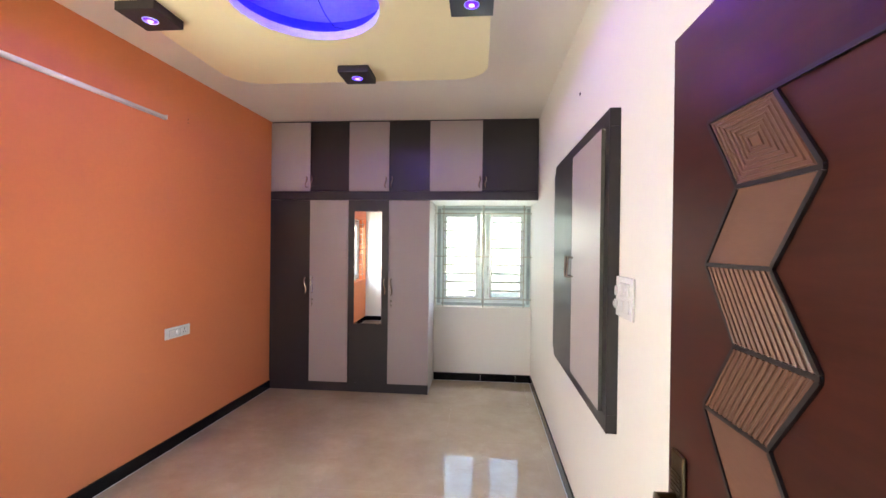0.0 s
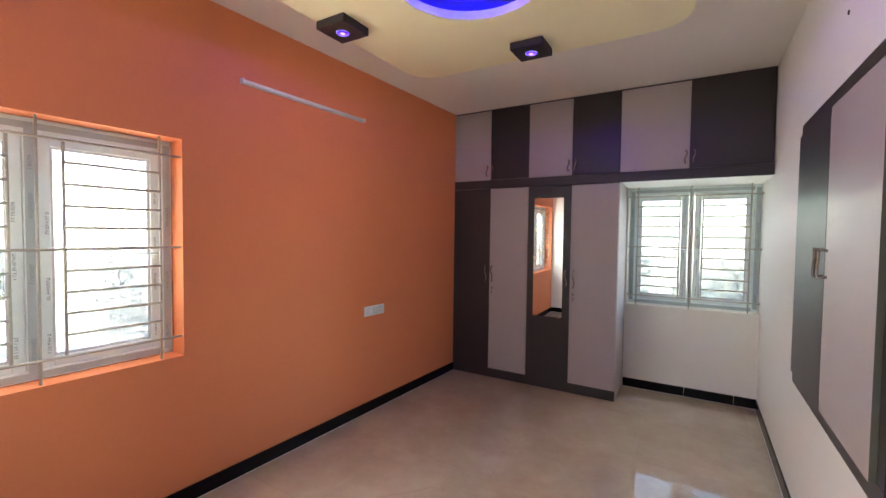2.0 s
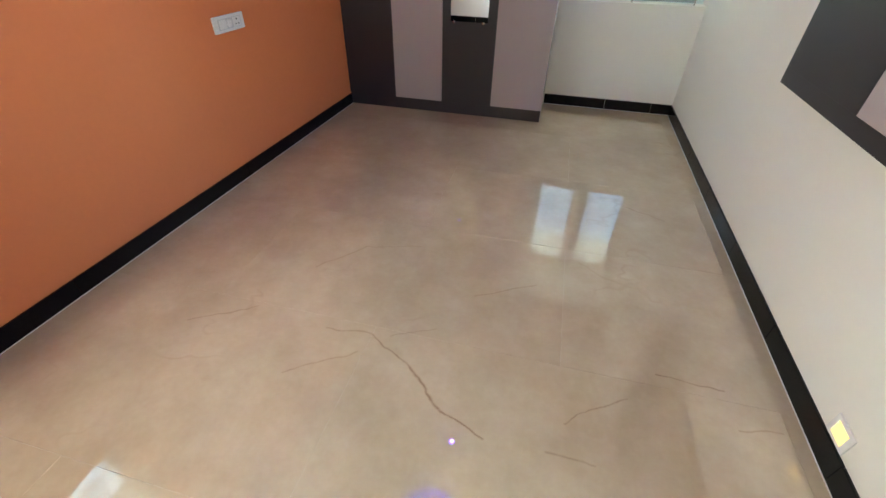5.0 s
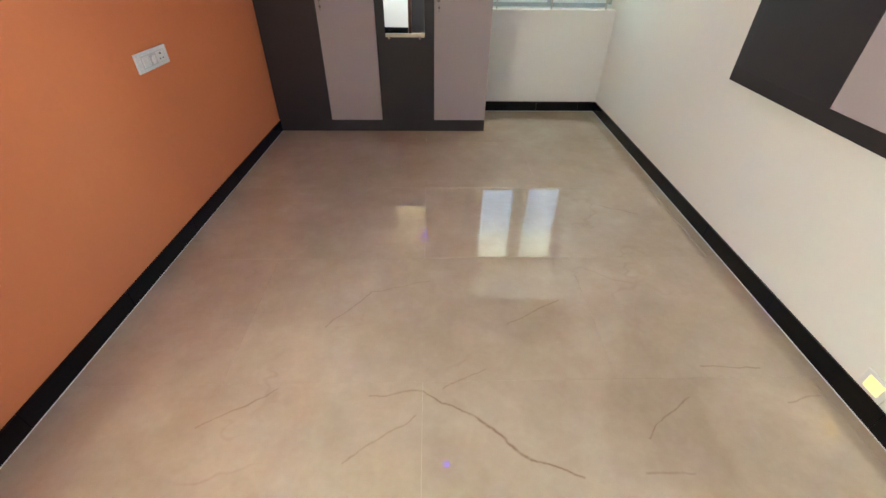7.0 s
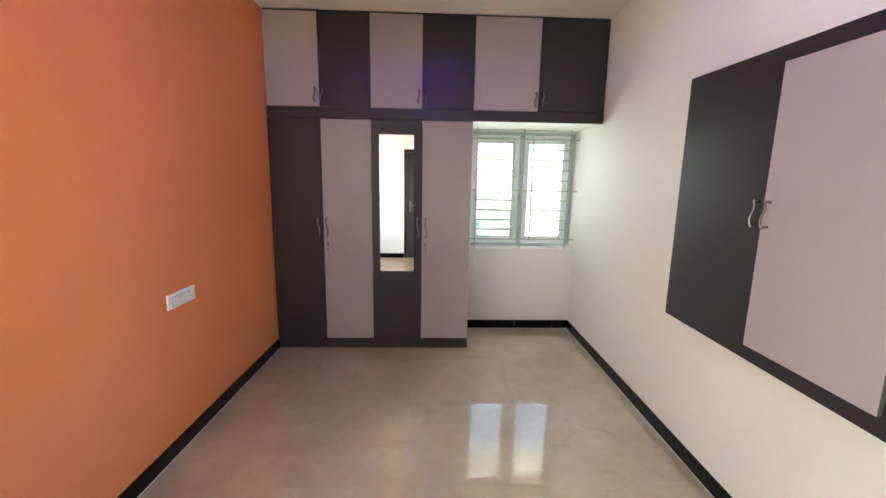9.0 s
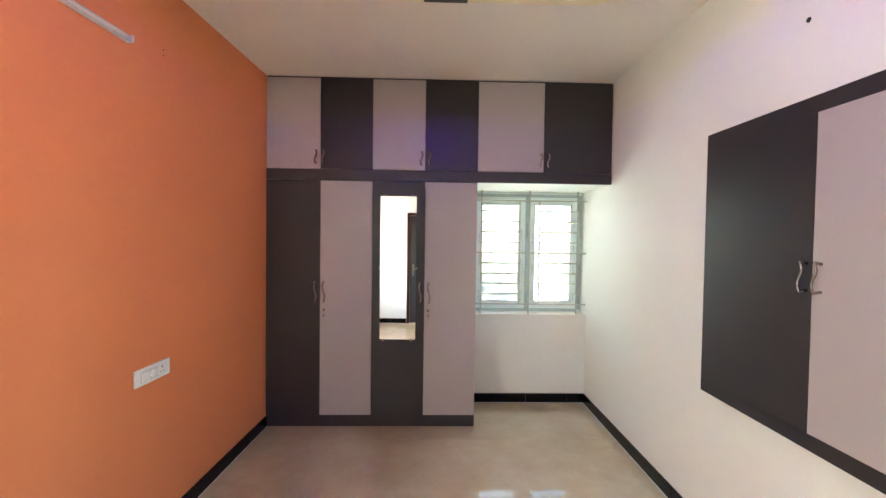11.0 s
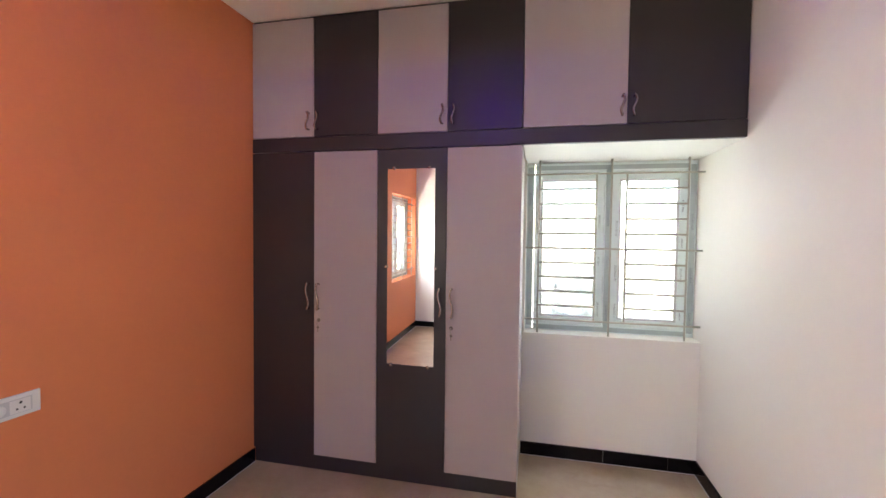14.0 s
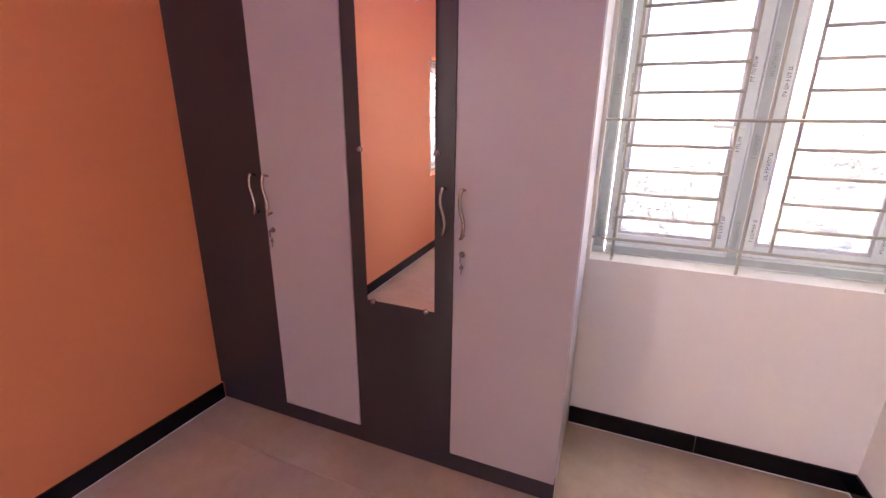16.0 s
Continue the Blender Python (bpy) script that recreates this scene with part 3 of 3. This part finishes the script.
def tree(seed, height):
    rnd = random.Random(seed)
    t = thing("tree", "bushy green tree on pale open ground", "tree", group="trees outside")
    bm = bmesh.new()
    tips = []

    def limb(p, way, length, r, depth):
        pts, rad = [p], []
        for k in range(4):
            way = (way + Vector((rnd.uniform(-.25, .25), rnd.uniform(-.25, .25), rnd.uniform(-.05, .15)))).normalized()
            p = p + way * length / 4
            pts.append(p)
        for a, b, i in zip(pts, pts[1:], range(4)):
            tube(bm, [a, b], r * (1 - 0.14 * i), 6)
        tips.append(p)
        if depth:
            for _ in range(4):
                limb(pts[rnd.randint(2, 4)], (way + Vector((rnd.uniform(-1, 1), rnd.uniform(-1, 1), rnd.uniform(-0.1, 0.7)))).normalized(), length * 0.62, r * 0.5, depth - 1)
    limb(Vector((0, 0, 0)), Vector((0, 0, 1)), height * 0.42, height * 0.026, 2)
    part("trunk", bm, BARK, t)
    verts, faces = [], []
    for tip in tips:
        for _ in range(64):
            c = tip + Vector((rnd.gauss(0, 1), rnd.gauss(0, 1), rnd.gauss(0, 0.8))) * height * 0.085
            d = Vector((rnd.uniform(-1, 1), rnd.uniform(-1, 1), rnd.uniform(-0.9, 0.3))).normalized()
            s = d.orthogonal().normalized() * height * 0.012
            l = d * height * rnd.uniform(0.03, 0.055)
            n = len(verts)
            verts += [c, c + l * 0.5 + s, c + l, c + l * 0.5 - s]
            faces.append((n, n + 1, n + 2, n + 3))
    me = bpy.data.meshes.new("crown")
    me.from_pydata(verts, [], faces)
    me.materials.append(LEAF)
    crown = new("crown", me)
    crown.parent = t
    return t


first = tree(3, 5.2)
other = tree(8, 4.6)
first.matrix_basis = pose(3.9, 11.5, -3.2)
other.matrix_basis = pose(-13, 6.0, -3.2)
for k, (x, y, s) in enumerate(((1.0, 15, .95), (7.5, 16, 1.0), (-2.5, 19, 1.1), (4.5, 22, 1.15), (-16, 1.5, 1.05), (-14.5, -4, .95), (-18, 10, 1.2), (-15, 14, 1.1), (-20, -2, 1.25), (10, 24, 1.3), (0.5, 26, 1.3), (-21, 5, 1.3))):
    copy_thing((first, other)[k % 2], pose(x, y, -3.2, 0, 0, 77 * k) @ Matrix.Diagonal((s, s, s, 1)))

# ---- wardrobe ----


def s_handle(x, y, z0, z1, lean=1, reach=0.03):
    """A wavy bar handle on two feet, standing off a front at y (the room is towards -y)."""
    bm = bmesh.new()
    l = z1 - z0
    pts = [(x, y, z0 + 0.006), (x, y - reach * 0.7, z0 + 0.002)]
    for k in range(13):
        t = k / 12
        pts.append((x + lean * 0.009 * math.sin(2 * math.pi * t), y - reach, z0 + l * t))
    pts += [(x, y - reach * 0.7, z1 - 0.002), (x, y, z1 - 0.006)]
    return tube(bm, pts, 0.0068, 8, 0.75)


def cupboard_door(parent, x0, x1, z0, z1, y, material, handle=None, label="", thick=0.018):
    d = part("door", a_box(x0 + 0.0015, x1 - 0.0015, y - thick, y - 0.001, z0 + 0.0015, z1 - 0.0015, bevel=0.0012), material, parent, label)
    if handle:
        part("handle", s_handle(handle[0], y - thick, handle[1], handle[2], handle[3]), CHROME, d, "wavy chrome handle", smooth=True)
    return d


def lock(parent, x, y, z, lean):
    m = Matrix.Translation((x, y, z)) @ pose(0, 0, 0, 90)
    part("lock", disc_stack(bmesh.new(), m, [(0.0125, 0), (0.0125, 0.004), (0.0105, 0.007), (0.006, 0.0075)], 20), STEEL, parent, "round steel cupboard lock")
    k = bmesh.new()
    box(k, x - 0.001, x + 0.001, y - 0.022, y - 0.006, z - 0.003, z + 0.003)
    box(k, x - 0.0012, x + 0.0012, y - 0.026, y - 0.018, z - 0.028, z + 0.004, bevel=0.0005)
    disc_stack(k, Matrix.Translation((x + 0.003 * lean, y - 0.016, z - 0.046)) @ pose(0, 0, 0, 90), [(0.009, 0), (0.009, 0.002)], 14)
    tube(k, [(x + 0.003 * lean, y - 0.017, z - 0.03), (x + 0.002 * lean, y - 0.017, z - 0.075)], 0.0025, 6)
    part("key", k, STEEL, parent, "hanging steel key")


PLINTH, TOP = 0.107, 2.142
FR = YW  # front of the carcass


def wardrobe_unit(x0, xm, x1, end_panel, label):
    u = thing("wardrobe", label, "wardrobe", pose(x0, FR, 0), group="built-in wardrobe units")
    a, b, dpt = 0.0, x1 - x0, YN - FR - 0.003
    part("plinth", a_box(a, b, 0.0, 0.018, 0.0, PLINTH - 0.001, bevel=0.001), DARK, u)
    part("top_rail", a_box(a, b, 0.0, 0.018, TOP + 0.001, 2.146), DARK, u)
    part("back", a_box(a, b, dpt - 0.01, dpt, 0.0, 2.146), DARK, u)
    part("side", a_box(a, a + 0.018, 0.019, dpt - 0.011, 0.0, 2.146), DARK, u)
    part("side", a_box(b - 0.018, b, 0.019, dpt - 0.011, 0.0, 2.146, bevel=0.001), LIGHT if end_panel else DARK, u)
    part("shelf", a_box(a + 0.019, b - 0.019, 0.019, dpt - 0.011, PLINTH - 0.02, PLINTH), DARK, u)
    return u


A = wardrobe_unit(west(FR) + 0.004, 0.468, 0.911, False, "built-in wardrobe with one charcoal and one beige door")
ax = west(FR) + 0.004
cupboard_door(A, 0.0, 0.468 - ax, PLINTH, TOP, 0, DARK, (0.430 - ax, 1.100, 1.275, 1), "charcoal laminate door")
d2 = cupboard_door(A, 0.468 - ax, 0.911 - ax, PLINTH, TOP, 0, LIGHT, (0.505 - ax, 1.100, 1.275, 1), "beige laminate door", 0.021)
lock(d2, 0.503 - ax, -0.021, 1.028, 1)
B = wardrobe_unit(0.911, 1.367, 1.818, True, "built-in wardrobe with a mirror on its charcoal door")
d3 = cupboard_door(B, 0.0, 0.456, PLINTH, TOP, 0, DARK, (0.420, 1.100, 1.275, 1), "charcoal laminate door with a narrow mirror")
d4 = cupboard_door(B, 0.456, 0.906, PLINTH, TOP, 0, LIGHT, (0.495, 1.095, 1.275, 1), "beige laminate door", 0.021)
lock(d4, 0.492, -0.021, 1.028, 1)
# mirror: a bevelled strip held by six round clips, standing a touch off true
mb = a_box(-0.155, 0.155, -0.0025, 0.0025, -0.621, 0.621)
mirror = part("mirror", mb, MIRROR, d3, "narrow frameless mirror")
mirror.matrix_basis = pose(0.0725 + 0.155, -0.0245, 1.395, 0.2, 0, -0.7)
for x, z in ((0.115, 2.022), (0.345, 2.022), (0.066, 1.398), (0.388, 1.394), (0.100, 0.768), (0.345, 0.768)):
    m = Matrix.Translation((x, -0.018, z)) @ pose(0, 0, 0, 90)
    part("mirror_clip", disc_stack(bmesh.new(), m, [(0.012, 0), (0.012, 0.010), (0.009, 0.014), (0.004, 0.016)], 16), CHROME, d3, smooth=False)

# loft cupboards above
LO, HI = 2.241, 3.012


def loft_unit(x0, xm, x1, hl, hr, label):
    u = thing("loft_cupboard", label, "cupboard", pose(x0, FR, 0), group="loft cupboards")
    b = x1 - x0
    part("body", a_box(0.002, b - 0.002, 0.019, 0.5, LO, CEIL_Z - 0.004), DARK, u)
    part("top_strip", a_box(0.0, b, 0.0, 0.018, HI + 0.001, CEIL_Z - 0.001), DARK, u)
    cupboard_door(u, 0.0, xm - x0, LO, HI, 0, LIGHT, (hl - x0, 2.283, 2.398, -1), "beige laminate door", 0.020)
    cupboard_door(u, xm - x0, b, LO, HI, 0, DARK, (hr - x0, 2.283, 2.398, -1), "charcoal laminate door")
    return u


loft_unit(0.008, 0.464, 0.911, 0.431, 0.492, "loft cupboard with beige and charcoal doors")
loft_unit(0.911, 1.363, 1.819, 1.332, 1.401, "loft cupboard with beige and charcoal doors")
loft_unit(1.819, 2.392, 2.990, 2.363, 2.427, "wide loft cupboard with beige and charcoal doors")
rail = new("loft_fascia", mesh_of("loft_fascia", a_box(0.004, east(FR) - 0.002, FR - 0.016, FR + 0.018, 2.1475, 2.2395, bevel=0.0015), DARK))
tagged(rail, "charcoal laminate fascia board under the loft cupboards", "fascia board")

# ---- wall cupboard on the cream wall ----
EM = EAST @ pose(0, 0, 0)


def on_east(y):
    """Distance along the east wall of a place at that y."""
    return (y + 0.16) * math.sqrt(1 + 0.010 ** 2)


c0, c1 = on_east(1.690), on_east(3.034)
cup = thing("wall_cupboard", "shallow wall cupboard with beige and charcoal doors", "cupboard", EAST @ pose(c0, 0, 0.838))
L, H, T = c1 - c0, 1.403, 0.048
bw = 0.078
near = on_east(1.747) - c0
part("frame_board", a_box(0, L, -T, -0.0005, 0, bw, bevel=0.0015), DARK, cup)
part("frame_board", a_box(0, L, -T, -0.0005, H - bw, H, bevel=0.0015), DARK, cup)
part("frame_board", a_box(0, near + 0.003, -T, -0.0005, bw + 0.0005, H - bw - 0.0005, bevel=0.0015), DARK, cup)
part("frame_board", a_box(L - bw, L, -T, -0.0005, bw + 0.0005, H - bw - 0.0005, bevel=0.0015), DARK, cup)
part("back", a_box(near + 0.004, L - bw - 0.001, -0.008, -0.0005, bw + 0.001, H - bw - 0.001), DARK, cup)
ymid = on_east(2.350) - c0
da = part("door", a_box(near, ymid - 0.0015, -T - 0.019, -T - 0.001, bw - 0.002, H - bw + 0.002, bevel=0.0012), LIGHT, cup, "beige laminate door")
part("edge_band", a_box(near - 0.0008, near - 0.0001, -T - 0.0188, -T - 0.0012, bw - 0.0015, H - bw + 0.0015), EDGE, da, "dark olive edge band")
db = part("door", a_box(ymid + 0.0015, L - 0.07, -T - 0.019, -T - 0.001, bw - 0.002, H - bw + 0.002, bevel=0.0012), DARK, cup, "charcoal laminate door")
for d, x, lean in ((da, ymid - 0.04, 1), (db, ymid + 0.022, 1)):
    part("handle", s_handle(x, -T - 0.019, 1.468 - 0.838, 1.586 - 0.838, lean), CHROME, d, "wavy chrome handle", smooth=True)

# ---- switches and sockets ----


def switch_board():
    y0, y1 = on_east(1.497), on_east(1.738)
    sb = thing("switch_board", "white modular switch board with a plugged-in charger", "switch board", EAST @ pose(y0, 0, 1.352))
    w, h = y1 - y0 - 0.082, 0.168
    part("plate", a_box(0, y1 - y0 - 0.0, -0.012, -0.0005, 0, h, bevel=0.004), WHITE, sb)
    W = y1 - y0
    for k in range(3):
        part("switch", a_box(0.03 + k * 0.04, 0.066 + k * 0.04, -0.019, -0.0121, 0.09, 0.145, bevel=0.003), WHITE, sb)
    for k in range(2):
        part("switch", a_box(0.03 + k * 0.06, 0.085 + k * 0.06, -0.018, -0.0121, 0.025, 0.078, bevel=0.003), WHITE, sb)
    part("regulator_knob", disc_stack(bmesh.new(), Matrix.Translation((W - 0.05, -0.0121, 0.105)) @ pose(0, 0, 0, 90), [(0.022, 0), (0.021, 0.005), (0.016, 0.007)], 20), WHITE, sb)
    part("plug", box(a_box(W - 0.07, W - 0.032, -0.021, -0.0121, 0.03, 0.07, bevel=0.004), W - 0.062, W - 0.04, -0.025, -0.0212, 0.04, 0.06, bevel=0.0015), WHITE, sb, "white plug pushed in")
    return sb


switch_board()


def socket_board():
    s = (2.888 + 0.16) * math.sqrt(1 + 0.042 ** 2)
    sb = thing("socket_board", "white socket board with one switch on the orange wall", "socket board", WEST @ pose(s, 0, 0.879))
    w, h = 0.263, 0.089
    part("plate", a_box(0, w, -0.011, -0.0005, 0, h, bevel=0.004), WHITE, sb)
    part("inner_frame", a_box(0.035, w - 0.03, -0.0135, -0.0112, 0.016, h - 0.016, bevel=0.001), GREYP, sb)
    part("switch", a_box(0.042, 0.1, -0.018, -0.0136, 0.02, h - 0.02, bevel=0.003), WHITE, sb)
    part("regulator_knob", disc_stack(bmesh.new(), Matrix.Translation((0.125, -0.0136, h / 2)) @ pose(0, 0, 0, 90), [(0.022, 0), (0.021, 0.008), (0.012, 0.011)], 20), WHITE, sb)
    part("socket", a_box(0.16, 0.226, -0.0155, -0.0136, 0.019, h - 0.019, bevel=0.001), WHITE, sb)
    for u, z, r in ((0.194, 0.058, 0.0055), (0.182, 0.034, 0.004), (0.206, 0.034, 0.004)):
        part("pin_hole", disc_stack(bmesh.new(), Matrix.Translation((u, -0.0156, z)) @ pose(0, 0, 0, 90), [(r, 0), (r * 0.9, 0.0006)], 14), HOLE, sb)
    return sb


socket_board()
st = thing("step_light", "small square warm LED step light above the skirting", "light", EAST @ pose(on_east(1.567), 0, 0.098))
part("rim", a_box(0, 0.105, -0.006, -0.0005, 0, 0.085, bevel=0.002), WHITE, st)
part("lens", a_box(0.022, 0.083, -0.0075, -0.0061, 0.016, 0.069), WARM, st, "glowing warm white lens")
hole = thing("wall_anchor", "small dark drilled hole with an anchor", "anchor", EAST @ pose(on_east(2.479), 0, 2.584))
part("plug", disc_stack(bmesh.new(), Matrix.Translation((0, -0.0005, 0)) @ pose(0, 0, 0, 90), [(0.011, 0), (0.010, 0.003), (0.006, 0.004)], 14), HOLE, hole)


for z in (2.637, 2.668):
    mark = thing("wall_anchor", "tiny dark screw hole in the orange wall", "anchor", WEST @ pose((3.121 + 0.16) * math.sqrt(1 + 0.042 ** 2), 0, z))
    part("plug", disc_stack(bmesh.new(), Matrix.Translation((0, -0.0005, 0)) @ pose(0, 0, 0, 90), [(0.004, 0), (0.0035, 0.0015), (0.002, 0.002)], 10), HOLE, mark)


def tube_light():
    s = (1.74 + 0.16) * math.sqrt(1 + 0.042 ** 2)
    t = thing("tube_light", "unlit white LED batten on the orange wall", "light", WEST @ pose(s, 0, 2.588))
    l = 1.125
    part("batten", a_box(0.012, l - 0.012, -0.018, -0.0005, 0.0, 0.03, bevel=0.002), WHITE, t)
    part("diffuser", tube(bmesh.new(), [(0.013, -0.022, 0.015), (l - 0.013, -0.022, 0.015)], 0.013, 14), WHITE, t, "frosted white diffuser", smooth=True)
    part("end_cap", a_box(0, 0.0118, -0.036, -0.0005, -0.002, 0.032, bevel=0.002), WHITE, t)
    part("end_cap", a_box(l - 0.0118, l, -0.036, -0.0005, -0.002, 0.032, bevel=0.002), WHITE, t)


tube_light()

# ---- doors ----


def entry_door():
    """Polished leaf, standing open along the east wall: inlaid zigzag of veneer fields edged with black strips."""
    w, h, t = 0.765, 2.095, 0.035
    d = thing("door_1", "polished red-brown door standing open, with a carved zigzag", "door", pose(2.800, 0.058, 0.008), kind="structure")
    part("leaf", a_box(0.0, t, 0.0, w, 0, h, bevel=0.002), WOOD, d)
    left, right = (w - 0.154, w - 0.243), (w - 0.332, w - 0.420)
    z, step, n = 1.866, 0.1335, 13
    rows = [(left[k % 2], right[k % 2], z - k * step) for k in range(n)]
    face = -0.0005
    inlay = None
    for k, (a, b) in enumerate(zip(rows, rows[1:])):
        quad = [(a[0], a[2]), (a[1], a[2]), (b[1], b[2]), (b[0], b[2])]
        inlay = part("veneer_field", prism(bmesh.new(), quad, 0, -0.003, face), RIDGE, d, "brown veneer inlay")

        def spot(s, q):
            top = Vector((a[0], a[2])).lerp(Vector((a[1], a[2])), s)
            low = Vector((b[0], b[2])).lerp(Vector((b[1], b[2])), s)
            return top.lerp(low, q)
        kind = k % 5
        rid = bmesh.new()
        if kind in (2, 3):
            for i in range(13):
                s = (i + 0.5) / 13
                tube(rid, [(-0.003, *spot(s, 0.03)), (-0.003, *spot(s, 0.97))], 0.0036, 6)
        elif kind == 0:
            for i in range(7):
                e = 0.05 + 0.062 * i
                tube(rid, [(-0.003, *spot(s, q)) for s, q in ((e, e), (1 - e, e), (1 - e, 1 - e), (e, 1 - e), (e, e))], 0.0026, 6)
        if len(rid.verts):
            part("carved_ridges", rid, RIDGE, inlay)
        else:
            rid.free()

    def strip(p, q):
        p, q = Vector(p), Vector(q)
        s = (q - p).normalized()
        o = Vector((-s.y, s.x)) * 0.0038
        return prism(bmesh.new(), [p + o, q + o, q - o, p - o], 0, -0.0062, face)
    for k, r in enumerate(rows):
        part("black_strip", strip((r[0] + 0.003, r[2]), (r[1] - 0.003 if k else 0.02, r[2])), STRIP, d)
    for a, b in zip(rows, rows[1:]):
        part("black_strip", strip((a[0], a[2] - 0.004), (b[0], b[2] + 0.004)), STRIP, d)
        part("black_strip", strip((a[1], a[2] - 0.004), (b[1], b[2] + 0.004)), STRIP, d)
    hp = part("handle_plate", a_box(-0.009, -0.0005, w - 0.085, w - 0.03, 0.97, 1.195, bevel=0.004), BRONZE, d, "ribbed antique bronze plate")
    rb = bmesh.new()
    for k in range(12):
        box(rb, -0.0115, -0.0091, w - 0.078, w - 0.037, 1.05 + k * 0.009, 1.055 + k * 0.009)
    part("rib", rb, BRONZE, hp)
    part("lever", tube(bmesh.new(), [(-0.008, w - 0.058, 1.1), (-0.05, w - 0.058, 1.1), (-0.055, w - 0.075, 1.1), (-0.055, w - 0.18, 1.095)], 0.009, 10), BRONZE, hp, smooth=True)
    part("edge_plate", a_box(0.008, 0.027, w + 0.0002, w + 0.002, 1.0, 1.2), BRONZE, d)
    for z in (0.25, 1.05, 1.85):
        part("hinge", tube(bmesh.new(), [(t + 0.004, -0.004, z - 0.05), (t + 0.004, -0.004, z + 0.05)], 0.006, 8), STEEL, d)
    return d


entry_door()


def door_frame(name, x0, x1, top, label):
    f = tagged(new(name), label, "door frame", kind="structure")
    f.matrix_basis = pose(0, YB, 0)
    for a, b in ((x0, x0 + 0.055), (x1 - 0.055, x1)):
        part("jamb", a_box(a + 0.001, b - 0.001, -0.13, 0.006, 0, top - 0.056, bevel=0.003), WOOD, f)
    part("head", a_box(x0 + 0.001, x1 - 0.001, -0.13, 0.006, top - 0.055, top - 0.001, bevel=0.003), WOOD, f)
    return f


door_frame("trim_entry_door", 1.92, 2.82, 2.13, "dark wooden door frame")
door_frame("trim_closed_door", 0.86, 1.66, 2.10, "dark wooden door frame")
bd = thing("door_2", "closed dark door with a steel lever handle", "door", pose(0.917, YB - 0.04, 0.008), kind="structure")
part("leaf", a_box(0, 0.686, 0.0, 0.032, 0, 2.032, bevel=0.002), DARK, bd)
pl = part("handle_plate", a_box(0.045, 0.085, 0.0325, 0.04, 0.9, 1.12, bevel=0.003), STEEL, bd)
part("lever", tube(bmesh.new(), [(0.065, 0.038, 1.03), (0.065, 0.085, 1.03), (0.085, 0.09, 1.03), (0.175, 0.09, 1.025)], 0.009, 10), STEEL, pl, smooth=True)
sw = thing("light_switch", "white switch plate beside the closed door", "switch", pose(0.62, YB, 1.28))
part("plate", a_box(0, 0.12, 0.0005, 0.011, 0, 0.08, bevel=0.003), WHITE, sw)
part("rocker", a_box(0.03, 0.09, 0.0112, 0.016, 0.02, 0.06, bevel=0.002), WHITE, sw)

# ---- skirting and floor tiles, piece by piece ----


def skirting(name, m, spans, label):
    s = tagged(new(name), label, "skirting", kind="structure")
    s.matrix_basis = m
    for a, b in spans:
        part("skirting_tile", a_box(a + 0.0012, b - 0.0012, -0.012, -0.0004, 0.0, 0.094, bevel=0.001), BLACK, s)
    for a, b in spans:
        part("grout_line", a_box(a, b, -0.0152, -0.0122, 0.0, 0.0025), WHITE, s)
    return s


def cut(lo, hi, first, step=0.6):
    p = [lo]
    x = first
    while x < hi - 0.02:
        if x > lo + 0.02:
            p.append(x)
        x += step
    return list(zip(p, p[1:] + [hi]))


skirting("baseboard_west", WEST, cut(YB + 0.163, 4.415 + 0.155, 0.95 - 0.6 + 0.16, 0.62), "glossy black tile skirting")
skirting("baseboard_east", EAST, cut(YB + 0.161, YN + 0.148, 0.92 - 0.6 + 0.16, 0.606), "glossy black tile skirting")
skirting("baseboard_north", NORTH, cut(1.822 + 0.3, 3.0 + 0.299, 2.4 + 0.3, 0.42), "glossy black tile skirting")
skirting("baseboard_south", SOUTH, [(0.42, 0.9), (0.9, 1.459), (2.261, 2.519)], "glossy black tile skirting")

ROW, LEN = 0.8, 1.6
shapes = {}
for r in range(-5, 5):
    y0, y1 = 1.765 + ROW * (r - 0), 1.765 + ROW * (r + 1)
    x = (0.50 if r % 2 == 0 else 1.30) - 2 * LEN
    while x < 3.3:
        lx, hx, ly, hy = max(x, -0.58), min(x + LEN, 3.3), max(y0, -1.99), min(y1, 5.3)
        if hx - lx > 0.02 and hy - ly > 0.02:
            key = (round(hx - lx, 3), round(hy - ly, 3))
            if key not in shapes:
                shapes[key] = mesh_of("tile", a_box(0.0005, key[0] - 0.0005, 0.0005, key[1] - 0.0005, -0.0015, 0.0, bevel=0.0003), MARBLE)
            tile = new("tile", shapes[key])
            tile.parent = floor
            tile.location = (lx, ly, 0)
        x += LEN
